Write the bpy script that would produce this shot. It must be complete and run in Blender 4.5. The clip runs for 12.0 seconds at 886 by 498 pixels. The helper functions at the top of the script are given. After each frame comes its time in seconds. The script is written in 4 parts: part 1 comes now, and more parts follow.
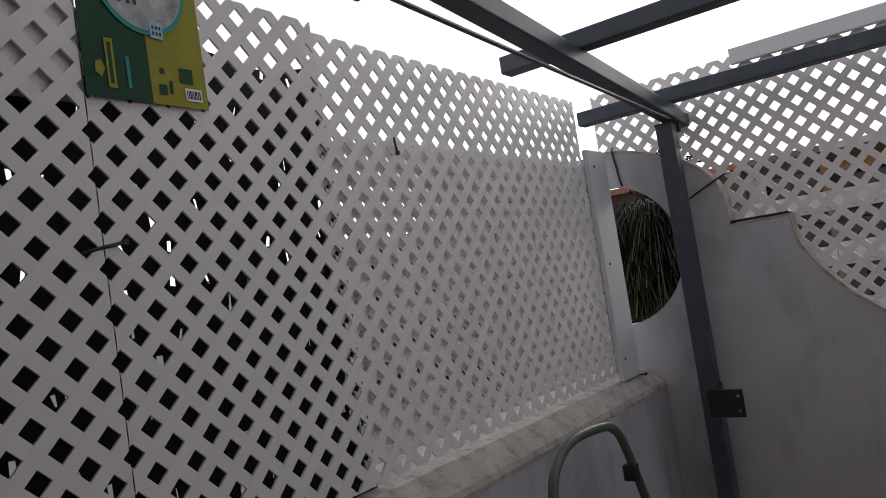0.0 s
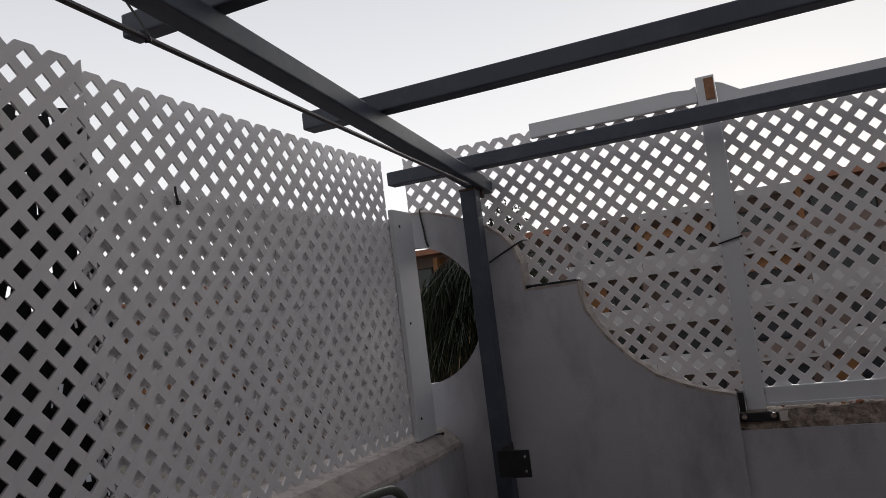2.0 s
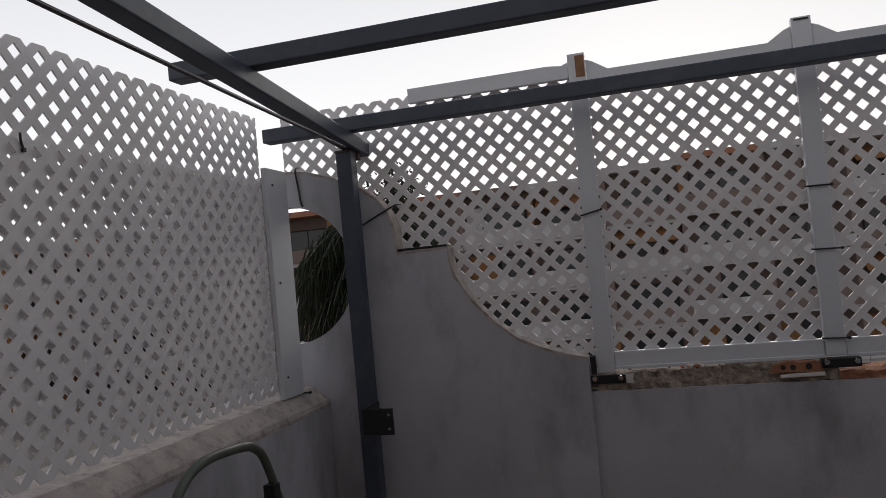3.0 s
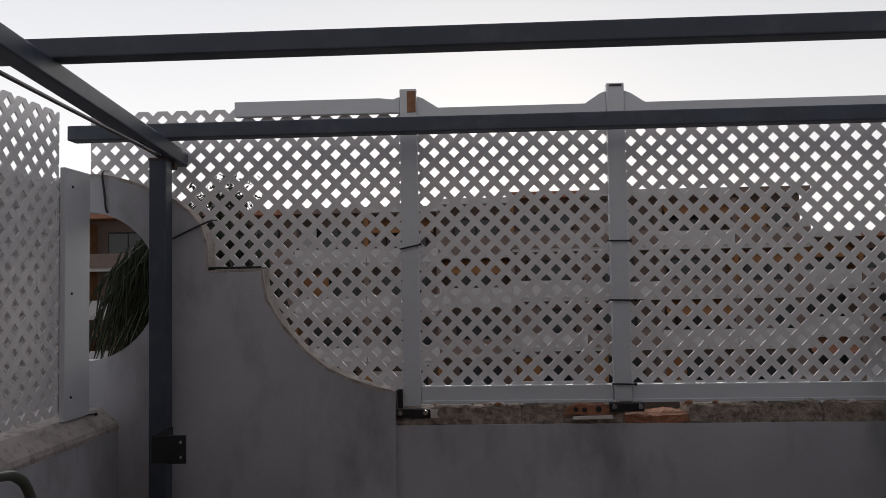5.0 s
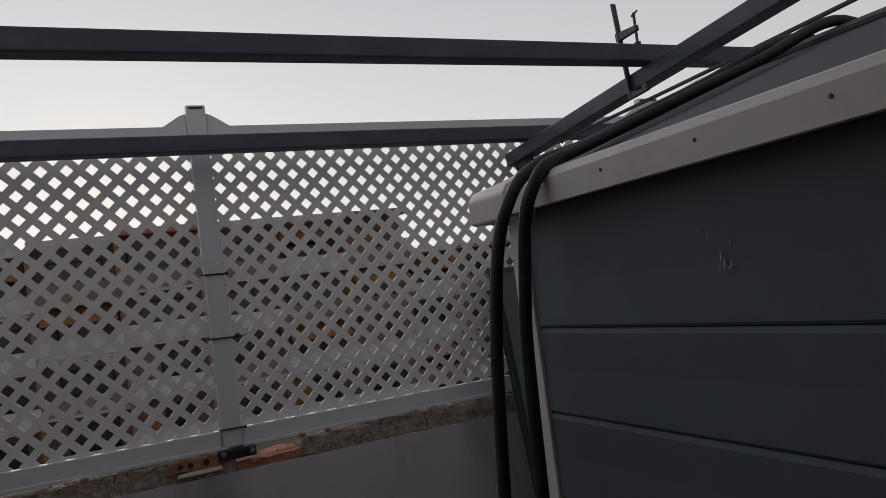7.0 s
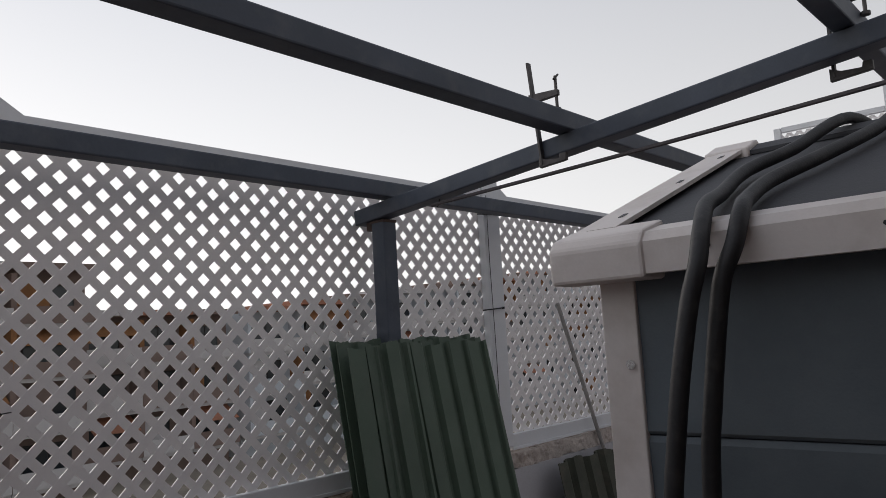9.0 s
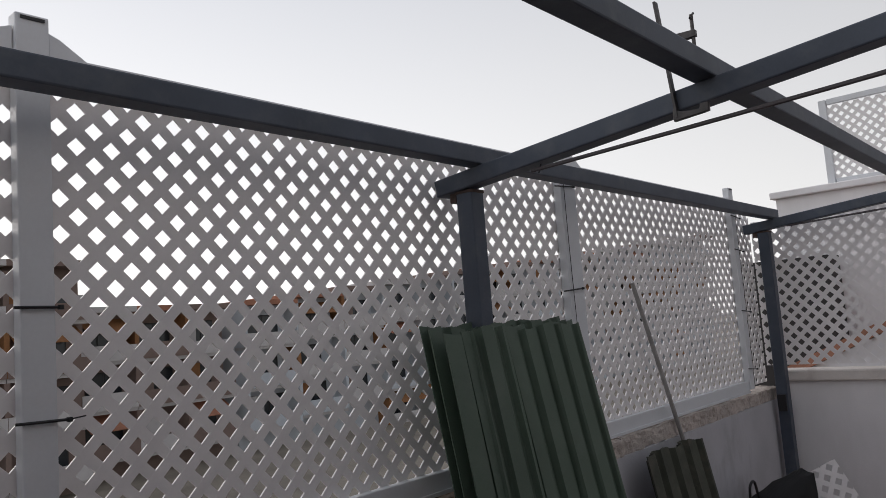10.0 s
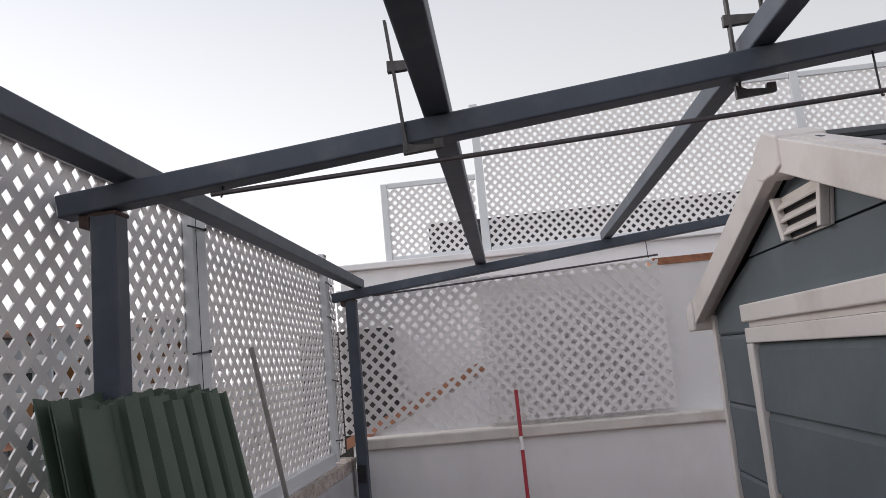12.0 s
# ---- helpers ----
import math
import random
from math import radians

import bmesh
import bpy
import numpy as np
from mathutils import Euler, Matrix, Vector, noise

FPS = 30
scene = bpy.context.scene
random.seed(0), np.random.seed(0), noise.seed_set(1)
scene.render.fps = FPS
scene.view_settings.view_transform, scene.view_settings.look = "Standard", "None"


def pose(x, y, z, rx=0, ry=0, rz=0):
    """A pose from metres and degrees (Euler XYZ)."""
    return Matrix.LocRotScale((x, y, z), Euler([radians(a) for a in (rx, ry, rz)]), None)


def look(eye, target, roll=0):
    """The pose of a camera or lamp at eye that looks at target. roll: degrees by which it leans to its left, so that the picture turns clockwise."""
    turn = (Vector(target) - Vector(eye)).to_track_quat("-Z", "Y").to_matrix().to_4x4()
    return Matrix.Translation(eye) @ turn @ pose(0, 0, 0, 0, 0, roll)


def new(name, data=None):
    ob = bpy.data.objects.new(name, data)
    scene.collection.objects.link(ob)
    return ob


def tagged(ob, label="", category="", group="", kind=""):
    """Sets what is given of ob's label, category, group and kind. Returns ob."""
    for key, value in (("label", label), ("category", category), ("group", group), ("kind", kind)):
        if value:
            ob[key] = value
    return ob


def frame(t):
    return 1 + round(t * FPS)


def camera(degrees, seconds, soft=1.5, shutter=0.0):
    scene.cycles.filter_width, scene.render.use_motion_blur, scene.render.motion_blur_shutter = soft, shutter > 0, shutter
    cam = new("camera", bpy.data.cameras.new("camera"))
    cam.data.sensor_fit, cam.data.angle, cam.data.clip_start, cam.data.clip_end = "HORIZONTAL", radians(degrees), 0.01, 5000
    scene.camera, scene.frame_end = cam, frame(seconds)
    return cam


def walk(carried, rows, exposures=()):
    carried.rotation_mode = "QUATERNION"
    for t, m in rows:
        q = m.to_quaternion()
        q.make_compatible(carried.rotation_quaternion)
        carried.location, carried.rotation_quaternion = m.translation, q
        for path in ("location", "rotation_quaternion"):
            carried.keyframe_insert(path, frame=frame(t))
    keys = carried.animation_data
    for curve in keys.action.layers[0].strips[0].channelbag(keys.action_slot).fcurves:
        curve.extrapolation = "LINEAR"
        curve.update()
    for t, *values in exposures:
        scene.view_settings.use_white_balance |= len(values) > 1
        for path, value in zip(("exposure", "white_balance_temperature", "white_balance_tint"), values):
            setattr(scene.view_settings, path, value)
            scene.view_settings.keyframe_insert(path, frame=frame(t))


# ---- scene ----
cam = camera(60.68, 12.0, soft=0.7)
PATH = [
    (0.0, pose(-0.3904, -0.1604, 1.5357, 93.292, 8.693, 35.799)),
    (0.5, pose(-0.3573, -0.0947, 1.5356, 93.170, 8.782, 31.406)),
    (1.0, pose(-0.3459, -0.0903, 1.5455, 93.452, 8.514, 31.162)),
    (1.5, pose(-0.3101, -0.0759, 1.5486, 94.718, 7.972, 28.654)),
    (2.0, pose(-0.2459, -0.0565, 1.5432, 95.425, 7.014, 23.477)),
    (2.5, pose(-0.1773, -0.0353, 1.5256, 94.592, 6.114, 18.190)),
    (3.0, pose(-0.1246, -0.0639, 1.5291, 91.752, 5.334, 15.426)),
    (3.2, pose(-0.1092, -0.0557, 1.5290, 92.083, 4.409, 12.642)),
    (4.8, pose(-0.0597, -0.0221, 1.5542, 92.434, 1.295, 3.479)),
    (5.0, pose(-0.0490, -0.0237, 1.5616, 92.706, 0.965, 2.794)),
    (5.5, pose(-0.0099, 0.0011, 1.5745, 95.489, 1.825, -3.253)),
    (6.0, pose(0.0895, 0.0794, 1.5937, 96.849, 3.298, -18.670)),
    (6.5, pose(0.1488, 0.0767, 1.6062, 94.536, 5.770, -23.243)),
    (6.7, pose(0.1264, 0.0985, 1.5825, 93.616, 6.952, -23.841)),
    (8.3, pose(0.0339, 0.7275, 1.5600, 93.659, 1.328, -38.274)),
    (8.5, pose(-0.0133, 0.8259, 1.5667, 95.916, 2.039, -42.887)),
    (9.0, pose(-0.1486, 1.0344, 1.6286, 96.690, 3.243, -48.287)),
    (9.5, pose(-0.1840, 1.3294, 1.6207, 97.988, 1.498, -47.243)),
    (10.0, pose(-0.1493, 1.6023, 1.6297, 95.951, 4.365, -48.932)),
    (10.5, pose(-0.1975, 1.8203, 1.6042, 94.713, 6.742, -56.855)),
    (11.0, pose(-0.2172, 1.9823, 1.5982, 97.780, 2.827, -67.529)),
    (11.5, pose(-0.0832, 2.1737, 1.6214, 99.363, 5.220, -74.296)),
    (12.0, pose(0.0818, 2.3335, 1.6367, 98.549, 5.279, -85.150)),
]
EXPOSURES = [(0.0, 0.62), (0.5, 0.42), (1.0, 0.34), (1.5, 0.2), (2.0, 0.03), (2.5, -0.08), (3.0, 0.1), (5.0, 0.05), (5.5, -0.1), (6.0, -0.28), (6.5, -0.28), (8.5, 0.2), (9.0, 0.27), (9.5, 0.24), (10.0, 0.34), (10.5, 0.46), (11.0, 0.6), (11.5, 0.7), (12.0, 0.78)]
walk(cam, PATH, EXPOSURES)
# ---- world and light ----
world = bpy.data.worlds.new("sky")
scene.world = world
world.use_nodes = True
wn, wl = world.node_tree.nodes, world.node_tree.links
wn.clear()
sky = wn.new("ShaderNodeTexSky")
sky.sky_type, sky.sun_disc = "NISHITA", False
SUN_EL, SUN_AZ, GLOW_AZ = radians(12), radians(2), radians(-27)
sky.sun_elevation, sky.sun_rotation = SUN_EL, SUN_AZ
sky.air_density, sky.dust_density, sky.ozone_density = 1.0, 3.0, 1.5
haze = wn.new("ShaderNodeMix")
haze.data_type = "RGBA"
haze.inputs["Factor"].default_value = 0.985
wco = wn.new("ShaderNodeTexCoord")
wsep = wn.new("ShaderNodeSeparateXYZ")
wl.new(wco.outputs["Generated"], wsep.inputs["Vector"])
wfac = wn.new("ShaderNodeMapRange")
wfac.inputs["From Min"].default_value, wfac.inputs["From Max"].default_value = 0.02, 0.6
wl.new(wsep.outputs["Z"], wfac.inputs["Value"])
veil = wn.new("ShaderNodeMix")
veil.data_type = "RGBA"
veil.inputs["A"].default_value = (6.15, 6.08, 6.0, 1)
veil.inputs["B"].default_value = (3.0, 3.12, 3.5, 1)
wl.new(wfac.outputs["Result"], veil.inputs["Factor"])
# the haze is brightest to the north-west and fades smoothly away from it
glow_dot = wn.new("ShaderNodeVectorMath")
glow_dot.operation = "DOT_PRODUCT"
glow_dot.inputs[1].default_value = (math.sin(GLOW_AZ), math.cos(GLOW_AZ), 0.0)
wl.new(wco.outputs["Generated"], glow_dot.inputs[0])
glow = wn.new("ShaderNodeMapRange")
glow.inputs["From Min"].default_value, glow.inputs["From Max"].default_value = -1.0, 1.0
glow.inputs["To Min"].default_value, glow.inputs["To Max"].default_value = 0.58, 1.3
wl.new(glow_dot.outputs["Value"], glow.inputs["Value"])
lit = wn.new("ShaderNodeVectorMath")
lit.operation = "SCALE"
wl.new(veil.outputs["Result"], lit.inputs[0])
wl.new(glow.outputs["Result"], lit.inputs["Scale"])
wl.new(lit.outputs["Vector"], haze.inputs["B"])
wl.new(sky.outputs["Color"], haze.inputs["A"])
back = wn.new("ShaderNodeBackground")
back.inputs["Strength"].default_value = 0.14
wl.new(haze.outputs["Result"], back.inputs["Color"])
wo = wn.new("ShaderNodeOutputWorld")
wl.new(back.outputs["Background"], wo.inputs["Surface"])

sun = new("sun", bpy.data.lights.new("sun", "SUN"))
sun.data.energy, sun.data.angle, sun.data.color = 1.2, radians(35), (1.0, 0.92, 0.84)
sun.matrix_world = look((0, 0, 0), (-math.sin(SUN_AZ) * math.cos(SUN_EL), -math.cos(SUN_AZ) * math.cos(SUN_EL), -math.sin(SUN_EL)))


# ---- materials ----
def mat(name, color, rough=0.6, metal=0.0, spots=0.12, scale=6.0, grain=60.0, bump=0.15, stain=None, stain_amount=0.0, stain_scale=2.0, random_amount=0.0, spec=0.5, streak=0.0):
    """A painted, plastered or moulded surface: base colour, cloudy variation, fine grain with relief, and stains."""
    m = bpy.data.materials.new(name)
    m.use_nodes = True
    n, l = m.node_tree.nodes, m.node_tree.links
    b = n["Principled BSDF"]
    b.inputs["Roughness"].default_value, b.inputs["Metallic"].default_value = rough, metal
    b.inputs["Specular IOR Level"].default_value = spec
    co = n.new("ShaderNodeTexCoord")
    geo = n.new("ShaderNodeNewGeometry")
    big = n.new("ShaderNodeTexNoise")
    big.inputs["Scale"].default_value, big.inputs["Detail"].default_value = scale, 6
    fine = n.new("ShaderNodeTexNoise")
    fine.inputs["Scale"].default_value, fine.inputs["Detail"].default_value = grain, 4
    for t in (big, fine):
        l.new(geo.outputs["Position"], t.inputs["Vector"])
    add = n.new("ShaderNodeMath")
    add.operation = "MULTIPLY_ADD"
    add.inputs[1].default_value = 0.35
    l.new(fine.outputs["Fac"], add.inputs[0])
    l.new(big.outputs["Fac"], add.inputs[2])
    ramp = n.new("ShaderNodeMapRange")
    ramp.inputs["From Min"].default_value, ramp.inputs["From Max"].default_value = 0.4, 0.95
    ramp.inputs["To Min"].default_value, ramp.inputs["To Max"].default_value = 1 - spots, 1 + spots
    l.new(add.outputs[0], ramp.inputs["Value"])
    hsv = n.new("ShaderNodeHueSaturation")
    hsv.inputs["Color"].default_value = (*color, 1)
    value = ramp.outputs["Result"]
    if random_amount:
        info = n.new("ShaderNodeObjectInfo")
        rr = n.new("ShaderNodeMapRange")
        rr.inputs["To Min"].default_value, rr.inputs["To Max"].default_value = 1 - random_amount, 1 + random_amount
        l.new(info.outputs["Random"], rr.inputs["Value"])
        mul = n.new("ShaderNodeMath")
        mul.operation = "MULTIPLY"
        l.new(value, mul.inputs[0])
        l.new(rr.outputs["Result"], mul.inputs[1])
        value = mul.outputs[0]
    l.new(value, hsv.inputs["Value"])
    out = hsv.outputs["Color"]
    if stain:
        sn = n.new("ShaderNodeTexNoise")
        sn.inputs["Scale"].default_value, sn.inputs["Detail"].default_value, sn.inputs["Roughness"].default_value = stain_scale, 8, 0.65
        if streak:
            mp = n.new("ShaderNodeMapping")
            mp.inputs["Scale"].default_value = (1, 1, streak)
            l.new(geo.outputs["Position"], mp.inputs["Vector"])
            l.new(mp.outputs["Vector"], sn.inputs["Vector"])
        else:
            l.new(geo.outputs["Position"], sn.inputs["Vector"])
        sr = n.new("ShaderNodeMapRange")
        sr.inputs["From Min"].default_value, sr.inputs["From Max"].default_value = 0.5, 0.75
        sr.inputs["To Max"].default_value = stain_amount
        l.new(sn.outputs["Fac"], sr.inputs["Value"])
        mix = n.new("ShaderNodeMix")
        mix.data_type = "RGBA"
        mix.inputs["B"].default_value = (*stain, 1)
        l.new(sr.outputs["Result"], mix.inputs["Factor"])
        l.new(out, mix.inputs["A"])
        out = mix.outputs["Result"]
    l.new(out, b.inputs["Base Color"])
    if bump:
        bp = n.new("ShaderNodeBump")
        bp.inputs["Strength"].default_value, bp.inputs["Distance"].default_value = bump, 0.01
        l.new(add.outputs[0], bp.inputs["Height"])
        l.new(bp.outputs["Normal"], b.inputs["Normal"])
    return m


PVC = mat("white_pvc", (0.81, 0.782, 0.78), 0.5, spots=0.06, scale=3, grain=90, bump=0.04, stain=(0.45, 0.42, 0.38), stain_amount=0.18, stain_scale=3, random_amount=0.02)
PVC_FRAME = mat("white_pvc_frame", (0.66, 0.675, 0.7), 0.45, spots=0.06, scale=4, grain=90, bump=0.04, stain=(0.4, 0.37, 0.33), stain_amount=0.25, stain_scale=4)
STEEL = mat("dark_painted_steel", (0.06, 0.072, 0.096), 0.5, spec=0.35, spots=0.16, scale=5, grain=120, bump=0.06, stain=(0.16, 0.17, 0.18), stain_amount=0.35, stain_scale=7)
RUST = mat("rusty_weld", (0.09, 0.06, 0.05), 0.8, spots=0.4, scale=30, grain=200, bump=0.5)
STUCCO = mat("grey_white_stucco", (0.47, 0.465, 0.49), 0.9, spots=0.14, scale=2.5, grain=140, bump=0.35, stain=(0.2, 0.19, 0.19), stain_amount=0.85, stain_scale=2.4, streak=0.45)
STUCCO_WHITE = mat("white_painted_render", (0.8, 0.78, 0.79), 0.85, spots=0.05, scale=2, grain=120, bump=0.25, stain=(0.5, 0.48, 0.46), stain_amount=0.3, stain_scale=1.6, streak=0.4)
COPING = mat("worn_coping", (0.46, 0.405, 0.37), 0.95, spots=0.25, scale=9, grain=90, bump=0.8, stain=(0.14, 0.11, 0.09), stain_amount=0.75, stain_scale=22)
CREAM = mat("cream_rendered_coping", (0.7, 0.65, 0.61), 0.9, spots=0.1, scale=5, grain=110, bump=0.4, stain=(0.42, 0.36, 0.31), stain_amount=0.55, stain_scale=4)
MORTAR = mat("rough_mortar", (0.36, 0.295, 0.245), 0.97, spots=0.45, scale=35, grain=160, bump=1.5, stain=(0.08, 0.055, 0.04), stain_amount=0.85, stain_scale=26)
BRICK = mat("broken_terracotta", (0.36, 0.16, 0.09), 0.9, spots=0.3, scale=16, grain=80, bump=0.8)
SHED = mat("blue_grey_shed_panel", (0.107, 0.131, 0.15), 0.65, spots=0.06, scale=4, grain=220, bump=0.12, stain=(0.26, 0.29, 0.3), stain_amount=0.25, stain_scale=2.6)
TRIM = mat("off_white_shed_trim", (0.72, 0.67, 0.645), 0.5, spots=0.06, scale=5, grain=150, bump=0.08, stain=(0.4, 0.34, 0.29), stain_amount=0.5, stain_scale=4)
ROOF = mat("dark_shed_roof", (0.045, 0.047, 0.054), 0.65, spots=0.12, scale=5, grain=150, bump=0.2)
RUBBER = mat("black_rubber", (0.018, 0.018, 0.02), 0.55, spots=0.2, scale=20, grain=200, bump=0.15, stain=(0.08, 0.075, 0.07), stain_amount=0.5, stain_scale=18)
BLACK = mat("black_plastic", (0.015, 0.015, 0.017), 0.5, spots=0.2, scale=12, grain=120, bump=0.1)
ZINC = mat("zinc_plated_steel", (0.8, 0.8, 0.8), 0.22, metal=1.0, spots=0.15, scale=40, grain=200, bump=0.1)
CLAMP = mat("worn_clamp_steel", (0.07, 0.065, 0.065), 0.5, metal=0.5, spots=0.3, scale=40, grain=200, bump=0.1)
WIRE = mat("grey_coated_rod", (0.07, 0.06, 0.065), 0.45, spots=0.1, scale=30, grain=200, bump=0.05)
GREEN = mat("green_corrugated_sheet", (0.07, 0.103, 0.074), 0.55, spots=0.14, scale=4, grain=160, bump=0.15, stain=(0.12, 0.14, 0.12), stain_amount=0.4, stain_scale=5)
OLDGREEN = mat("weathered_corrugated_sheet", (0.055, 0.06, 0.045), 0.8, spots=0.3, scale=8, grain=120, bump=0.4, stain=(0.12, 0.1, 0.08), stain_amount=0.6, stain_scale=9)
GREYMETAL = mat("dull_grey_stick", (0.3, 0.29, 0.28), 0.6, spots=0.2, scale=14, grain=120, bump=0.2)
HOOP = mat("grey_green_tube", (0.1, 0.115, 0.09), 0.45, metal=0.2, spots=0.15, scale=14, grain=120, bump=0.1)
RED = mat("red_paint", (0.36, 0.012, 0.03), 0.45, spots=0.1, scale=14, grain=120, bump=0.05)
WHITE = mat("white_paint", (0.8, 0.78, 0.78), 0.5, spots=0.05, scale=14, grain=120, bump=0.05)
BAG_GREEN = mat("dark_green_print", (0.008, 0.06, 0.026), 0.5, spec=0.2, spots=0.25, scale=9, grain=60, bump=0.1)
BAG_YELLOW = mat("yellow_green_print", (0.31, 0.295, 0.03), 0.5, spec=0.2, spots=0.15, scale=9, grain=60, bump=0.1)
BAG_TEAL = mat("teal_print", (0.03, 0.3, 0.26), 0.5, spec=0.2, bump=0.05)
BAG_EMBLEM = mat("pale_blue_print", (0.35, 0.5, 0.6), 0.5, spec=0.2, bump=0.05)
BAG_PHOTO = mat("grey_printed_panel", (0.36, 0.38, 0.38), 0.35, spots=0.5, scale=25, grain=60, bump=0.05)
WOOD = mat("bare_brown_wood", (0.27, 0.13, 0.07), 0.8, spots=0.3, scale=20, grain=90, bump=0.3)
FLOOR = mat("terrace_tile", (0.3, 0.21, 0.17), 0.7, spots=0.15, scale=4, grain=60, bump=0.2)
EARTH = mat("dusty_ground", (0.24, 0.21, 0.17), 0.95, spots=0.3, scale=0.3, grain=4, bump=0.2)
FAR_WHITE = mat("far_white_render", (0.52, 0.5, 0.5), 0.9, spots=0.08, scale=0.4, grain=3, bump=0.0)
FAR_PALE = mat("far_pale_render", (0.5, 0.53, 0.57), 0.9, spots=0.08, scale=0.4, grain=3, bump=0.0)
FAR_PINK = mat("far_pink_render", (0.2, 0.145, 0.125), 0.9, spots=0.15, scale=0.5, grain=3, bump=0.0)
# near-black base that holds the shade of openings; two dark walls share it
FAR_DARK = mat("far_near_black", (0.025, 0.022, 0.022), 0.7, spots=0.3, scale=0.6, grain=3, bump=0.0)
FAR_ORANGE = mat("orange_awning", (0.25, 0.115, 0.045), 0.85, spots=0.2, scale=1.5, grain=6, bump=0.0)
TILE = mat("terracotta_roof", (0.35, 0.16, 0.1), 0.85, spots=0.25, scale=2, grain=12, bump=0.2)
GLASS_FAR = mat("dark_window_glass", (0.03, 0.035, 0.04), 0.12, spots=0.2, scale=1, bump=0.0)
PALM = mat("palm_frond", (0.02, 0.026, 0.01), 0.55, spots=0.4, scale=5, grain=30, bump=0.1)
PALM_DRY = mat("dry_palm_frond", (0.22, 0.15, 0.08), 0.8, spots=0.4, scale=5, grain=30, bump=0.1)
NET = mat("black_shade_net", (0.008, 0.008, 0.009), 0.8, spots=0.3, scale=9, grain=200, bump=0.3)
BARK = mat("bark", (0.13, 0.09, 0.06), 0.95, spots=0.4, scale=8, grain=40, bump=1.0)


# ---- building helpers ----
def part(name, bm, material, parent=None, label="", smooth=False):
    me = bpy.data.meshes.new(name)
    bm.normal_update()
    bm.to_mesh(me)
    bm.free()
    if smooth:
        for p in me.polygons:
            p.use_smooth = True
    me.materials.append(material)
    ob = new(name, me)
    if parent:
        ob.parent = parent
    return tagged(ob, label) if label else ob


def thing(name, label, category, group="", kind="", at=(0, 0, 0)):
    ob = new(name)
    ob.location = at
    ob.empty_display_size = 0.1
    return tagged(ob, label, category, group, kind)


def box(x0, x1, y0, y1, z0, z1, bevel=0.0, bm=None):
    own = bmesh.new()
    bmesh.ops.create_cube(own, size=1)
    for v in own.verts:
        v.co = Vector((x0 + (v.co.x + 0.5) * (x1 - x0), y0 + (v.co.y + 0.5) * (y1 - y0), z0 + (v.co.z + 0.5) * (z1 - z0)))
    if bevel:
        bmesh.ops.bevel(own, geom=own.edges[:], offset=bevel, segments=2, affect="EDGES", profile=0.5)
    return join(bm, own)


def join(bm, own):
    if bm is None:
        return own
    me = bpy.data.meshes.new("t")
    own.to_mesh(me)
    own.free()
    bm.from_mesh(me)
    bpy.data.meshes.remove(me)
    return bm


def moved(bm, m):
    bm.transform(m)
    return bm


def beam(a, b, w, h, bevel=0.006, up=(0, 0, 1), bm=None):
    """A square-edged bar from a to b (centre line), w across and h along up."""
    a, b = Vector(a), Vector(b)
    d = (b - a)
    f = d.normalized()
    s = f.cross(Vector(up)).normalized()
    u = s.cross(f)
    own = box(-w / 2, w / 2, 0, d.length, -h / 2, h / 2, bevel)
    m = Matrix((s, f, u)).transposed().to_4x4()
    own.transform(Matrix.Translation(a) @ m)
    return join(bm, own)


def tube(points, r, sides=10, smooth_steps=6, bm=None, caps=True):
    """A round bar along a smooth line through the points."""
    pts = [Vector(p) for p in points]
    line = []
    if smooth_steps and len(pts) > 2:
        ext = [pts[0] * 2 - pts[1]] + pts + [pts[-1] * 2 - pts[-2]]
        for i in range(1, len(ext) - 2):
            p0, p1, p2, p3 = ext[i - 1:i + 3]
            for k in range(smooth_steps):
                t = k / smooth_steps
                line.append(0.5 * (2 * p1 + (p2 - p0) * t + (2 * p0 - 5 * p1 + 4 * p2 - p3) * t * t + (3 * p1 - p0 - 3 * p2 + p3) * t ** 3))
        line.append(pts[-1])
    else:
        line = pts
    bm = bm or bmesh.new()
    rings, ref = [], Vector((0.31, 0.17, 0.93)).normalized()
    for i, p in enumerate(line):
        f = (line[min(i + 1, len(line) - 1)] - line[max(i - 1, 0)]).normalized()
        s = f.cross(ref)
        if s.length < 0.05:
            s = f.cross(Vector((1, 0, 0)))
        s.normalize()
        u = s.cross(f)
        ref = u
        rr = r[i * (len(r) - 1) // max(len(line) - 1, 1)] if isinstance(r, (list, tuple)) else r
        rings.append([bm.verts.new(p + rr * (math.cos(2 * math.pi * k / sides) * s + math.sin(2 * math.pi * k / sides) * u)) for k in range(sides)])
    for a, b in zip(rings, rings[1:]):
        for k in range(sides):
            bm.faces.new((a[k], a[(k + 1) % sides], b[(k + 1) % sides], b[k]))
    if caps:
        bm.faces.new(rings[0][::-1])
        bm.faces.new(rings[-1])
    bmesh.ops.recalc_face_normals(bm, faces=bm.faces[:])
    return bm


